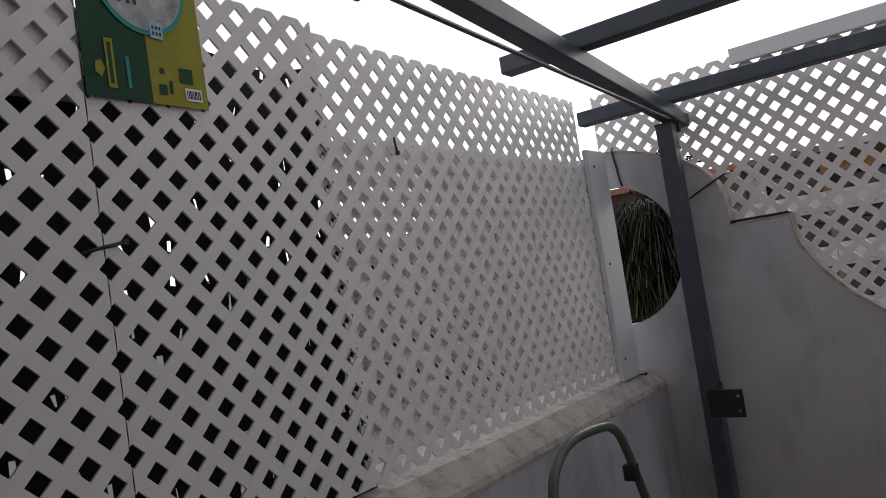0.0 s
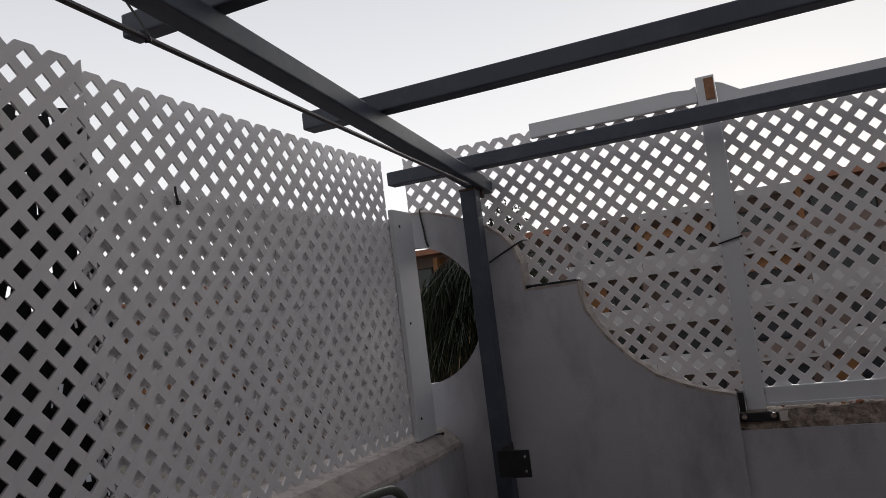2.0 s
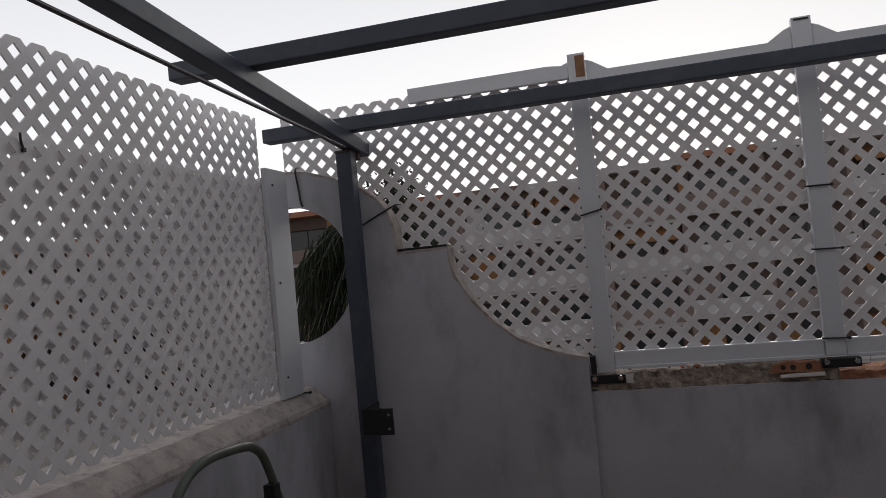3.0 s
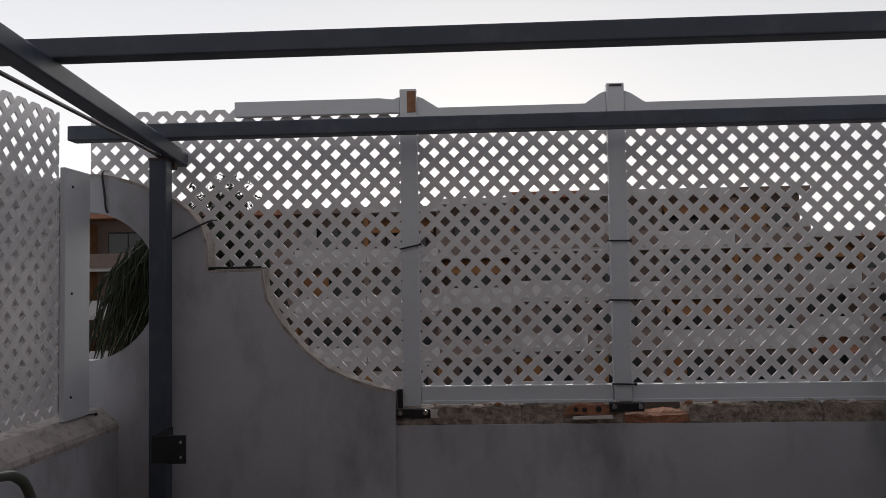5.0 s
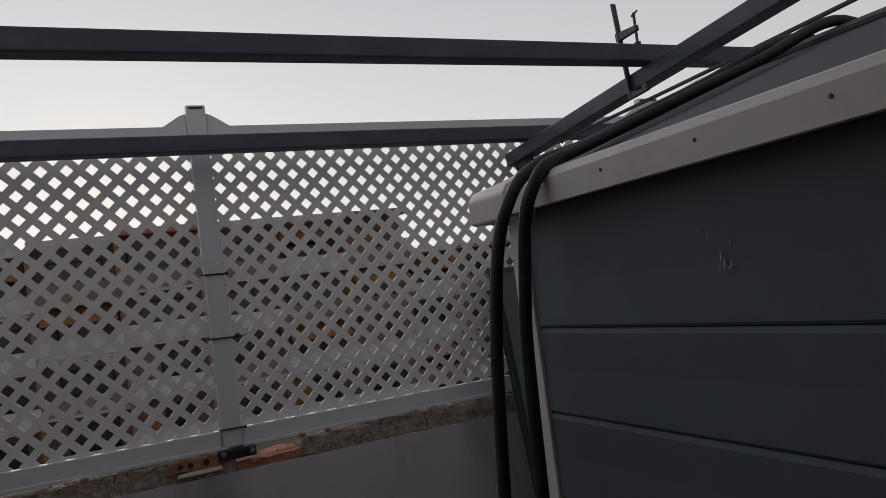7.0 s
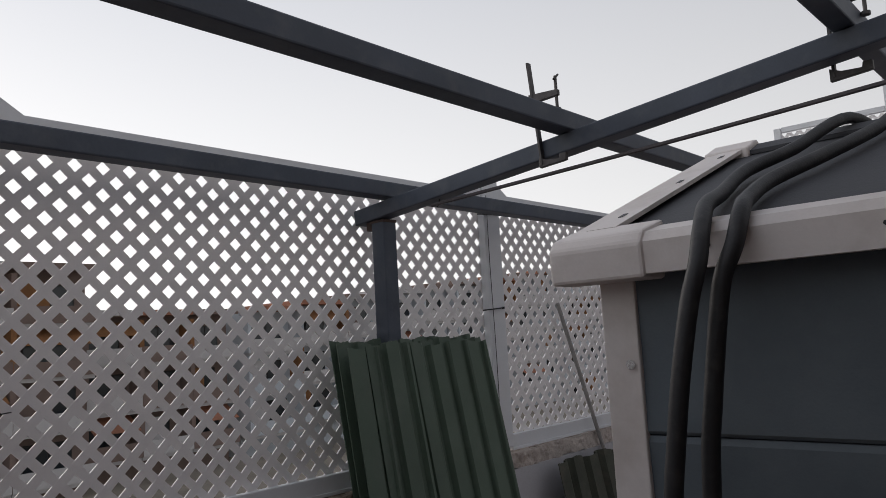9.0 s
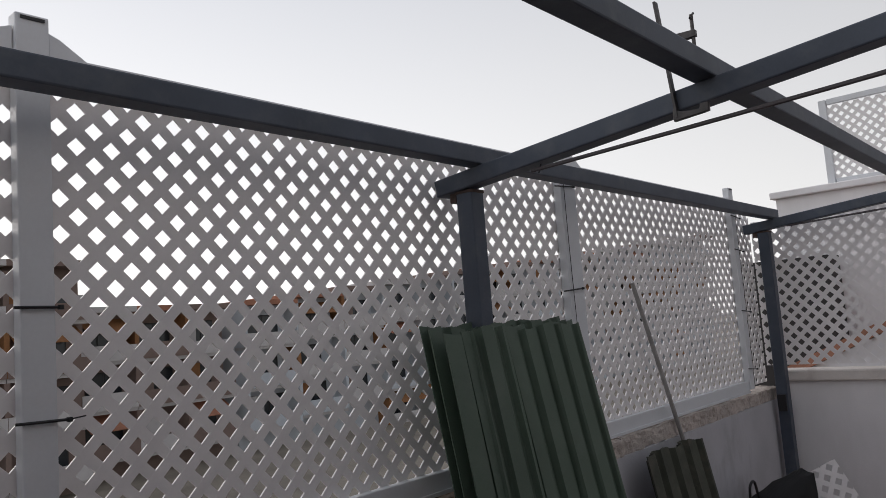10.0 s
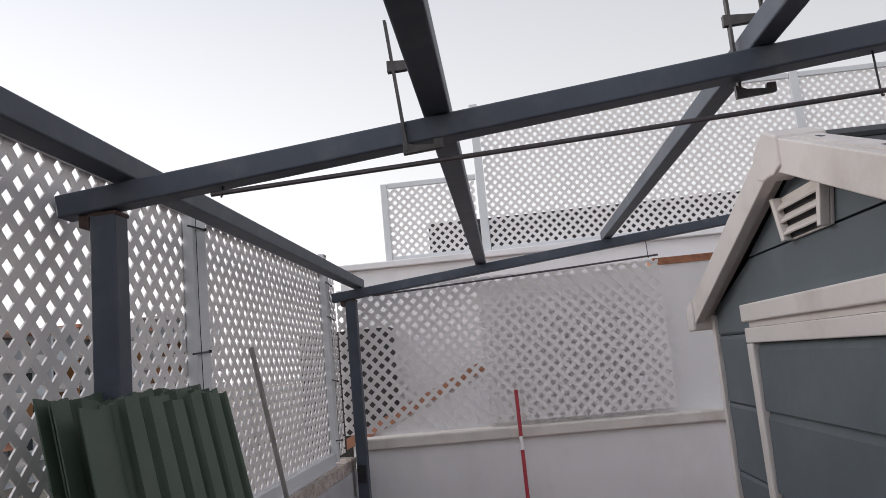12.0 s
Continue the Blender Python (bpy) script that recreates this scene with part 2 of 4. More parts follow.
def prism(outline, axis, lo, hi, bm=None, bevel=0.0):
    """A flat outline of (u, v) pairs pulled out along axis ("x": u=y, v=z; "y": u=x, v=z; "z": u=x, v=y)."""
    own = bmesh.new()

    def at(u, v, w):
        return {"x": (w, u, v), "y": (u, w, v), "z": (u, v, w)}[axis]
    a = [own.verts.new(at(u, v, lo)) for u, v in outline]
    b = [own.verts.new(at(u, v, hi)) for u, v in outline]
    n = len(a)
    own.faces.new(a)
    own.faces.new(b[::-1])
    for i in range(n):
        own.faces.new((a[i], b[i], b[(i + 1) % n], a[(i + 1) % n]))
    bmesh.ops.recalc_face_normals(own, faces=own.faces[:])
    if bevel:
        bmesh.ops.bevel(own, geom=own.edges[:], offset=bevel, segments=2, affect="EDGES", profile=0.5)
    return join(bm, own)


def clip(poly, a, b, c):
    """The part of a flat polygon where a*u + b*v <= c."""
    out = []
    for i, p in enumerate(poly):
        q = poly[(i + 1) % len(poly)]
        dp, dq = a * p[0] + b * p[1] - c, a * q[0] + b * q[1] - c
        if dp <= 0:
            out.append(p)
        if dp * dq < 0:
            t = dp / (dp - dq)
            out.append((p[0] + t * (q[0] - p[0]), p[1] + t * (q[1] - p[1])))
    return out


PITCH, HOLE = 0.0963, 0.0262


def lattice(label, axis, face, back, u0, u1, v0, v1, phase, group="lattice panels", parent=None, cut=None):
    """A diagonal lattice panel between u0..u1 and v0..v1, from the plane face to the plane back; phase: the centre of one hole."""
    pan = parent or thing("trellis", label, "trellis", group)
    s = PITCH / 2 - HOLE
    rect = [(u0, v0), (u1, v0), (u1, v1), (u0, v1)]
    if cut:
        rect = cut(rect)
    lean = (back - face) * 0.06
    for sign in (1, -1):
        c0 = phase[0] - sign * phase[1] + PITCH / 2
        vals = [u - sign * v for u, v in rect]
        for k in range(int((min(vals) - c0) / PITCH) - 1, int((max(vals) - c0) / PITCH) + 2):
            c = c0 + k * PITCH
            poly = clip(clip(rect, 1, -sign, c + s), -1, sign, -(c - s))
            if len(poly) < 3:
                continue
            us, vs = [p[0] for p in poly], [p[1] for p in poly]
            if (max(us) - min(us)) < 0.004 or (max(vs) - min(vs)) < 0.004:
                continue
            f, b = (face, back) if sign > 0 else (face + lean, back - lean)
            part("slat", prism(poly, axis, f, b), PVC, pan)
    return pan


# ---- the ground and the terrace ----
bm = box(-900, 900, -900, 900, -6.3, -6.0)
tagged(part("ground", bm, EARTH), "dusty pale ground far below the terrace", "ground", kind="structure")
tagged(part("floor", box(-2.3, 6.2, -2.2, 3.75, -0.25, 0.0), FLOOR), "plain terracotta-toned terrace floor", "floor", kind="structure")
tagged(part("terrace_base", box(-2.3, 6.2, -2.2, 3.75, -6.0, -0.25), FAR_WHITE), "white rendered house wall below the terrace", "wall", kind="structure")
# unseen walls that close the south and cut its light, low in the east
tagged(part("wall_south_low", box(2.45, 6.2, -2.4, -2.2, -6.0, 1.1), STUCCO_WHITE), "unseen low white wall, kept low to let light in", "wall", kind="structure")
tagged(part("wall_south", box(-2.5, 2.45, -2.4, -2.2, -6.0, 2.559), FAR_PINK), "unseen ochre wall added behind the terrace to cut light", "wall", kind="structure")

# unseen porch slab, added and cut to shade the house side of the terrace
tagged(part("ceiling", prism([(-2.5, -2.4), (1.2, -2.4), (1.2, 0.95), (-0.6, 0.95), (-0.6, 0.5), (-2.5, 0.5)], "z", 2.56, 2.72), WOOD), "unseen dark wooden porch slab added to shade the terrace", "ceiling", kind="structure")
# out-of-view block, added only to hide the southern sky from the terrace
tagged(part("south_sky_block", box(-2.7, 1.95, -2.4, -0.4, 2.722, 5.6), STUCCO_WHITE), "unseen white block added to hide the southern sky", "wall", kind="structure")
tagged(part("wall_house_beam", box(-2.06, -1.856, -2.4, 0.712, 2.055, 2.558), STUCCO_WHITE), "plain white house beam behind the lattice", "wall", kind="structure")
# added wall, out of view, that keeps western light off the shed side
tagged(part("west_light_block", box(-2.7, -2.5, -2.4, 0.3, -6.0, 2.72), STUCCO_WHITE), "unseen plain white wall added to block western light", "wall", kind="structure")

# west wall with its sloping ledge
prof = [(-2.05, 0.0), (-1.78, 0.0), (-1.78, 0.905), (-1.79, 0.93), (-1.86, 0.985), (-2.05, 1.0)]
tagged(part("wall_west", prism(prof, "y", -2.2, 3.529), STUCCO), "low grey-white stucco wall with a sloping worn ledge", "wall", kind="structure")

ledge = prism([(-1.7785, 0.90), (-1.7775, 0.916), (-1.784, 0.936), (-1.825, 0.972), (-1.86, 1.003), (-2.05, 1.028), (-2.05, 1.001), (-1.86, 0.986), (-1.79, 0.931), (-1.781, 0.906)], "y", -2.2, 3.529)
bmesh.ops.subdivide_edges(ledge, edges=[e for e in ledge.edges if abs(e.verts[0].co.y - e.verts[1].co.y) > 1], cuts=170)
for v in ledge.verts:
    v.co += 0.0022 * Vector(noise.noise_vector(Vector((v.co.x * 14, v.co.y * 9, v.co.z * 14))))
tagged(part("wall_west_ledge", ledge, COPING), "worn pale sloping ledge on the low wall", "coping", kind="structure")

# curved wall with the round opening
FACE, REAR = 3.53, 3.625
crest = [(-2.45, 0.0), (-2.45, 1.95), (-2.3, 2.04), (-2.1, 2.105), (-1.9, 2.122), (-1.8, 2.108), (-1.7, 2.075), (-1.6, 2.035), (-1.5, 1.985), (-1.43, 1.925), (-1.38, 1.86), (-1.35, 1.78), (-1.345, 1.645),
         (-1.082, 1.65), (-1.076, 1.58), (-1.058, 1.505), (-1.012, 1.425), (-0.955, 1.345), (-0.87, 1.255), (-0.78, 1.182), (-0.66, 1.125), (-0.56, 1.09), (-0.455, 1.066), (-0.455, 0.0)]
wall = prism(crest, "y", FACE, REAR)
me_wall = part("wall_north", wall, STUCCO)
hole = prism([(-1.945 + 0.358 * math.cos(2 * math.pi * k / 48), 1.583 + 0.358 * math.sin(2 * math.pi * k / 48)) for k in range(48)], "y", FACE - 0.1, REAR + 0.1)
cutter = part("cutter", hole, STUCCO)
bo = me_wall.modifiers.new("opening", "BOOLEAN")
bo.operation, bo.object, bo.solver = "DIFFERENCE", cutter, "EXACT"
dg = bpy.context.evaluated_depsgraph_get()
cut_mesh = bpy.data.meshes.new_from_object(me_wall.evaluated_get(dg))
me_wall.modifiers.clear()
me_wall.data = cut_mesh
bpy.data.objects.remove(cutter)
tagged(me_wall, "grey stucco wall with a curved stepped top and a round opening", "wall", kind="structure")
# worn rendered lip along the crest
lip = bmesh.new()
run = [Vector(p) for p in crest[2:-1]]
fine = []
for p, q in zip(run, run[1:]):
    n = max(1, int((q - p).length / 0.02))
    fine += [p.lerp(q, k / n) for k in range(n)]
fine.append(run[-1])
rings = []
for k, p in enumerate(fine):
    d = (fine[min(k + 1, len(fine) - 1)] - fine[max(k - 1, 0)]).normalized()
    nrm = Vector((-d.y, d.x))
    o = p + nrm * (0.004 + 0.003 * noise.noise(Vector((p.x * 30, p.y * 30, 0))))
    q = p - nrm * (0.009 + 0.005 * noise.noise(Vector((p.x * 22, p.y * 22, 5))))
    e = 0.003 + 0.002 * noise.noise(Vector((p.x * 25, p.y * 25, 9)))
    rings.append([lip.verts.new((c.x, y, c.y)) for c, y in ((q, FACE - 0.001), (o, FACE - e), (o, REAR + e), (q, REAR + 0.001))])
for a, b in zip(rings, rings[1:]):
    for k in range(4):
        lip.faces.new((a[k], a[(k + 1) % 4], b[(k + 1) % 4], b[k]))
bmesh.ops.recalc_face_normals(lip, faces=lip.faces[:])
part("coping_lip", lip, COPING, me_wall, "worn pinkish rendered edge")
part("step_slate", box(-1.342, -1.085, FACE - 0.004, REAR, 1.656, 1.665, 0.002), BLACK, me_wall, "dark weathered edge on the step")

# low north parapet
tagged(part("wall_parapet", box(-0.455, 6.1, 3.555, 3.75, 0.0, 0.905), STUCCO), "low grey stucco parapet below the lattice", "wall", kind="structure")
rng = random.Random(4)
cop = tagged(new("parapet_coping"), "broken crumbling mortar and brick top of the parapet", "coping", kind="structure")
x = -0.453
while x < 5.9:
    w = rng.uniform(0.24, 0.5)
    x1 = min(x + w, 5.92)
    gap = 0.45 < x < 0.7
    top = 0.945 if gap else rng.uniform(0.984, 0.995)
    b = box(x + 0.002, x1, 3.556 + rng.uniform(0, 0.012), 3.742, 0.905, top)
    bmesh.ops.subdivide_edges(b, edges=b.edges[:], cuts=9, use_grid_fill=True)
    bmesh.ops.subdivide_edges(b, edges=[e for e in b.edges if abs(e.verts[0].co.x - e.verts[1].co.x) > 0.02], cuts=1, use_grid_fill=True)
    for v in b.verts:
        c = v.co.copy()
        v.co += 0.010 * Vector(noise.noise_vector(c * 14)) + 0.006 * Vector(noise.noise_vector(c * 45))
        if v.co.z < 0.907:
            v.co.z = 0.903
    part("coping_block", b, BRICK if 0.40 < x < 0.62 else COPING if x > 2.0 else MORTAR, cop)
    x = x1

# broken hollow brick, pale mortar ledge and crumbs by the second lattice post
hollow = thing("broken_brick", "broken hollow terracotta brick set in crumbling mortar", "brick")
shell = prism([(0.33, 0.948), (0.545, 0.948), (0.55, 0.975), (0.515, 0.995), (0.46, 0.99), (0.41, 0.997), (0.35, 0.985)], "y", 3.552, 3.66)
bmesh.ops.subdivide_edges(shell, edges=shell.edges[:], cuts=3, use_grid_fill=True)
for v in shell.verts:
    v.co += 0.004 * Vector(noise.noise_vector(v.co * 40))
part("shell", shell, BRICK, hollow)
# near-black discs stand for the shade inside the brick's open cells
for xh, zh, rh in ((0.385, 0.972, 0.011), (0.425, 0.970, 0.012), (0.49, 0.972, 0.014)):
    part("hole", tube([(xh, 3.549, zh), (xh, 3.5525, zh)], rh, 10, 0), FAR_DARK, hollow, "near-black disc for a shaded hollow cell")
ledge_bar = prism([(0.37, 0.925), (0.555, 0.928), (0.552, 0.944), (0.43, 0.943), (0.372, 0.938)], "y", 3.545, 3.57, bevel=0.003)
tagged(part("mortar_ledge", ledge_bar, CREAM), "thin pale mortar ledge under a broken brick", "mortar")
rc = random.Random(31)
for k in range(22):
    xk, sz = rc.uniform(-0.30, 1.9), rc.uniform(0.006, 0.017)
    crumb = bmesh.new()
    bmesh.ops.create_icosphere(crumb, subdivisions=1, radius=sz)
    for v in crumb.verts:
        v.co = Vector((v.co.x * 1.5, v.co.y, v.co.z * 0.75)) * rc.uniform(0.75, 1.2)
    zk = 0.997 if not 0.3 < xk < 0.75 else 0.952
    crumb.transform(Matrix.Translation((xk, rc.uniform(3.562, 3.588), zk)))
    tagged(part("mortar_crumb", crumb, rc.choice((MORTAR, CREAM, BRICK))), "crumb of broken mortar on the parapet", "mortar crumb", "mortar crumbs")

# east wall, its coping and the neighbour's white wall behind
tagged(part("wall_east", box(5.95, 6.15, -2.2, 3.555, 0.0, 1.03), STUCCO_WHITE), "low white painted terrace wall", "wall", kind="structure")
capb = box(5.915, 6.16, -2.2, 3.555, 1.03, 1.112, 0.012)
tagged(part("wall_east_coping", capb, CREAM), "worn cream rendered coping on the end wall", "coping", kind="structure")
tagged(part("wall_neighbour", box(6.08, 6.3, -2.2, 2.52, 1.112, 2.235), STUCCO_WHITE), "plain white wall of the neighbouring house", "wall", kind="structure")
tagged(part("wall_neighbour_top", box(6.07, 6.31, -2.2, 1.13, 2.235, 2.29), BRICK), "bare brick edge on top of the white wall", "wall", kind="structure")

# ---- lattice panels ----
HP = (0.691, 2.239)
YF, YB = 3.636, 3.643
NORTH = "white plastic diagonal lattice panel standing on the parapet"
west_piece = lattice("white lattice panel with a notched top behind the curved wall", "y", YF, YB, -1.545, -0.383, 1.0, 2.447, (0.0257, -0.0052), "north trellis")
lattice("", "y", YF, YB, -1.975, -1.5455, 1.99, 2.447, (0.0257, -0.0052), parent=west_piece)
lattice(NORTH, "y", YF, YB, -0.380, 0.605, 1.03, 2.40, (0.0289, -0.0098), "north trellis")
lattice(NORTH, "y", YF, YB, 0.608, 3.14, 1.03, 2.40, HP, "north trellis")
lattice(NORTH, "y", YF, YB, 3.145, 5.94, 1.03, 2.40, (HP[0] + 0.03, HP[1] - 0.02), "north trellis")

XL = -1.872
lattice("white lattice panel tied flat in front of the others", "x", XL + 0.026, XL + 0.018, 0.706, 1.41, 1.035, 2.357, (0.808, 1.880), "west trellis")
lattice("white lattice panel standing by the house wall", "x", XL + 0.030, XL + 0.022, -2.1, 0.7005, 1.035, 2.357, (0.808, 1.880), "west trellis")
lattice("white lattice panel doubled over a second one", "x", XL + 0.008, XL, 1.40, 3.25, 1.03, 2.035, (1.70, 1.80), "west trellis")
lattice("white lattice panel with a notched top rising behind another", "x", XL - 0.014, XL - 0.022, 1.40, 3.197, 1.115, 2.349, (1.674, 2.208), "west trellis")
lattice("white lattice panel on the end wall before a white house wall", "x", 5.97, 5.978, 1.11, 3.632, 1.15, 2.27, (2.30, 1.80), "east trellis")

# torn black shade net behind the near panels
bm = bmesh.new()
rs = random.Random(12)
NU, NV, NX = 118, 48, XL - 0.036
grid = []
for j in range(NV + 1):
    line = []
    for i in range(NU + 1):
        y = -2.1 + 3.58 * i / NU
        top = 2.235 + 0.02 * math.sin(y * 9) + 0.025 * noise.noise(Vector((y * 6, 1, 0)))
        z = 0.99 + (top - 0.99) * j / NV
        edge = 0.005 if 0 < i < NU and 0 < j < NV else 0.0
        line.append(bm.verts.new((NX + 0.006 * noise.noise(Vector((y * 5, z * 5, 2))), y + rs.uniform(-1, 1) * edge, z + rs.uniform(-1, 1) * edge)))
    grid.append(line)
for j in range(NV):
    for i in range(NU):
        if rs.random() < 0.085:
            # a rip leaves a narrow strip of the cell
            a, b, c, d = grid[j][i], grid[j][i + 1], grid[j + 1][i + 1], grid[j + 1][i]
            t = rs.uniform(0.55, 0.9)
            p = bm.verts.new(a.co.lerp(b.co, t))
            q = bm.verts.new(d.co.lerp(c.co, min(0.96, t * rs.uniform(0.8, 1.2))))
            bm.faces.new((a, p, q, d))
        else:
            bm.faces.new((grid[j][i], grid[j][i + 1], grid[j + 1][i + 1], grid[j + 1][i]))
net = thing("shade_net", "torn black shade netting fixed behind the lattice", "netting")
part("net", bm, NET, net)

# corner strip
st = thing("corner_strip", "flat white plastic strip screwed over the lattice end", "trim strip")
part("strip", box(-1.862, -1.836, 3.16, 3.368, 1.0, 2.10, 0.004), PVC_FRAME, st)
for z in (1.1, 1.55, 2.02):
    part("screw", tube([(-1.838, 3.20 + 0.008 * z, z), (-1.832, 3.20 + 0.008 * z, z)], 0.006, 8, 0), BLACK, st)

# lattice posts with feet
posts = "lattice posts"


def lattice_post(x0, x1, bottom, top, label, foot=True, brown=False):
    p = thing("lattice_post", label, "fence post", posts)
    bm = box(x0, x1, 3.588, 3.634, bottom, top, 0.004)
    part("post", bm, PVC_FRAME, p)
    # hollow end of the post; the black strip stands for its inner shade
    if brown:
        part("core", box((x0 + x1) / 2 - 0.005, x1 - 0.004, 3.584, 3.5885, top - 0.115, top - 0.012, 0.001), WOOD, p, "exposed brown wooden core")
    else:
        part("cap_dark_strip", box(x0 + 0.012, x1 - 0.012, 3.584, 3.5885, top - 0.016, top - 0.008), BLACK, p)
    if foot:
        part("base_plate", box(x0 - 0.03, x1 + 0.045, 3.545, 3.60, bottom - 0.045, bottom - 0.005, 0.003), BLACK, p, "black steel foot plate")
        for xb in (x0 - 0.012, x1 + 0.025):
            part("bolt", tube([(xb, 3.552, bottom - 0.018), (xb, 3.526, bottom - 0.018)], 0.0125, 6, 0), ZINC, p, "zinc-plated bolt")
    if brown:
        # black upright strip between the curved wall's end and the post
        part("side_strip", box(x0 - 0.028, x0 - 0.003, 3.56, 3.60, bottom - 0.005, bottom + 0.085, 0.002), BLACK, p, "black strip beside the post foot")
        part("mortar_wedge", prism([(x1 + 0.047, bottom - 0.004), (x1 + 0.085, bottom - 0.003), (x1 + 0.078, bottom - 0.03), (x1 + 0.088, bottom - 0.045), (x1 + 0.05, bottom - 0.046)], "y", 3.541, 3.5445), CREAM, p, "pale mortar wedge")
    return p


lattice_post(-0.421, -0.339, 0.985, 2.512, "white plastic lattice post with an exposed brown core", brown=True)
lattice_post(0.572, 0.655, 1.005, 2.512, "white plastic lattice post bolted to the broken parapet")
for x0, x1, top, xc, label in ((3.11, 3.25, 2.52, 3.135, "broad white plastic lattice post with a thin black line"), (5.45, 5.53, 2.50, 5.522, "white plastic lattice post with a thin black line at the end wall")):
    p = lattice_post(x0, x1, 1.02, top, label, foot=False)
    # thin black line down the post, built as a narrow tube
    part("post_line", tube([(xc, 3.584, 1.04), (xc + 0.003, 3.582, 1.5), (xc - 0.003, 3.583, 2.0), (xc, 3.584, 2.4)], 0.0017, 6, 4), BLACK, p, "thin black line")

# rails between the posts
for x0, x1 in ((-0.337, 0.570), (0.657, 3.108), (3.252, 5.448)):
    r = thing("bottom_rail", "white plastic channel rail under the lattice", "rail", "bottom rails")
    part("channel", box(x0, x1, 3.60, 3.634, 1.0, 1.08, 0.004), PVC_FRAME, r)
    part("lower_lip", box(x0, x1, 3.592, 3.60, 0.996, 1.012, 0.002), PVC_FRAME, r)


def flare(x0, x1, left, right, base=2.352, low=2.42):
    """A top rail that sweeps up to the posts at its ends."""
    high = 2.498
    o = [(x0, base), (x1, base)]
    o += [(x1, high - 0.02), (x1 - 0.03, high - 0.032), (x1 - 0.10, low), (x1 - 0.14, low)] if right else [(x1, low)]
    o += [(x0 + 0.14, low), (x0 + 0.10, low), (x0 + 0.03, high - 0.032), (x0, high - 0.02)] if left else [(x0, low)]
    r = thing("top_rail", "white plastic top rail sweeping up to the posts", "rail", "top rails")
    part("rail", prism(o, "y", 3.60, 3.6345, bevel=0.003), PVC_FRAME, r)


flare(-1.236, -0.423, False, True, 2.40, 2.474)
flare(-0.337, 0.570, True, True)
flare(0.657, 3.108, True, True)
flare(3.252, 5.448, True, False)


# cable ties
def tie(a, b, sag=0.0, tail=None):
    t = thing("cable_tie", "black plastic cable tie", "cable tie", "cable ties")
    a, b = Vector(a), Vector(b)
    part("strap", tube([a, (a + b) / 2 + Vector((0, -0.004, sag)), b], 0.004, 6, 4), BLACK, t)
    part("lock", box(b.x - 0.006, b.x + 0.006, b.y - 0.008, b.y + 0.004, b.z - 0.006, b.z + 0.006, 0.001), BLACK, t)
    if tail:
        part("tail", tube([b, tail], 0.002, 5, 0), BLACK, t)


tie((-0.43, 3.583, 1.735), (-0.33, 3.583, 1.756))
tie((0.555, 3.583, 1.757), (0.665, 3.583, 1.755))
tie((0.555, 3.583, 1.478), (0.68, 3.583, 1.474), tail=(0.72, 3.58, 1.478))
tie((0.56, 3.583, 1.085), (0.67, 3.583, 1.082))
for z in (2.30, 1.775):
    tie((3.05, 3.583, z - 0.012), (3.225, 3.583, z))
for z in (2.28, 2.03, 1.58, 1.16):
    tie((5.43, 3.583, z + 0.01), (5.60, 3.583, z - 0.005))
tie((XL + 0.03, 0.668, 1.725), (XL + 0.03, 0.752, 1.741), tail=(XL + 0.035, 0.652, 1.722))
tie((XL + 0.012, 1.74, 2.05), (XL + 0.012, 1.75, 2.0))
tie((-1.845, 3.36, 1.0), (-1.83, 3.42, 0.992))
cr = thing("wire_tie", "black wire hooked over the curved wall", "wire", "wire ties")
part("wire", tube([(-1.865, 3.60, 2.15), (-1.858, 3.524, 2.125), (-1.848, 3.523, 2.03), (-1.838, 3.524, 1.945), (-1.825, 3.56, 1.932)], 0.005, 6, 5), BLACK, cr)
cr = thing("wire_tie", "black wire tied from the steel post to the lattice", "wire", "wire ties")
part("wire", tube([(-1.50, 3.49, 1.80), (-1.42, 3.515, 1.845), (-1.345, 3.55, 1.885), (-1.335, 3.63, 1.9)], 0.005, 6, 5), BLACK, cr)

# ---- pergola ----
SL = 0.0973
perg = thing("pergola", "dark blue-grey square-tube steel pergola frame", "pergola")
Y0, Z0 = 3.618, 2.232


def ztop(y):
    return Z0 + SL * (Y0 - y)


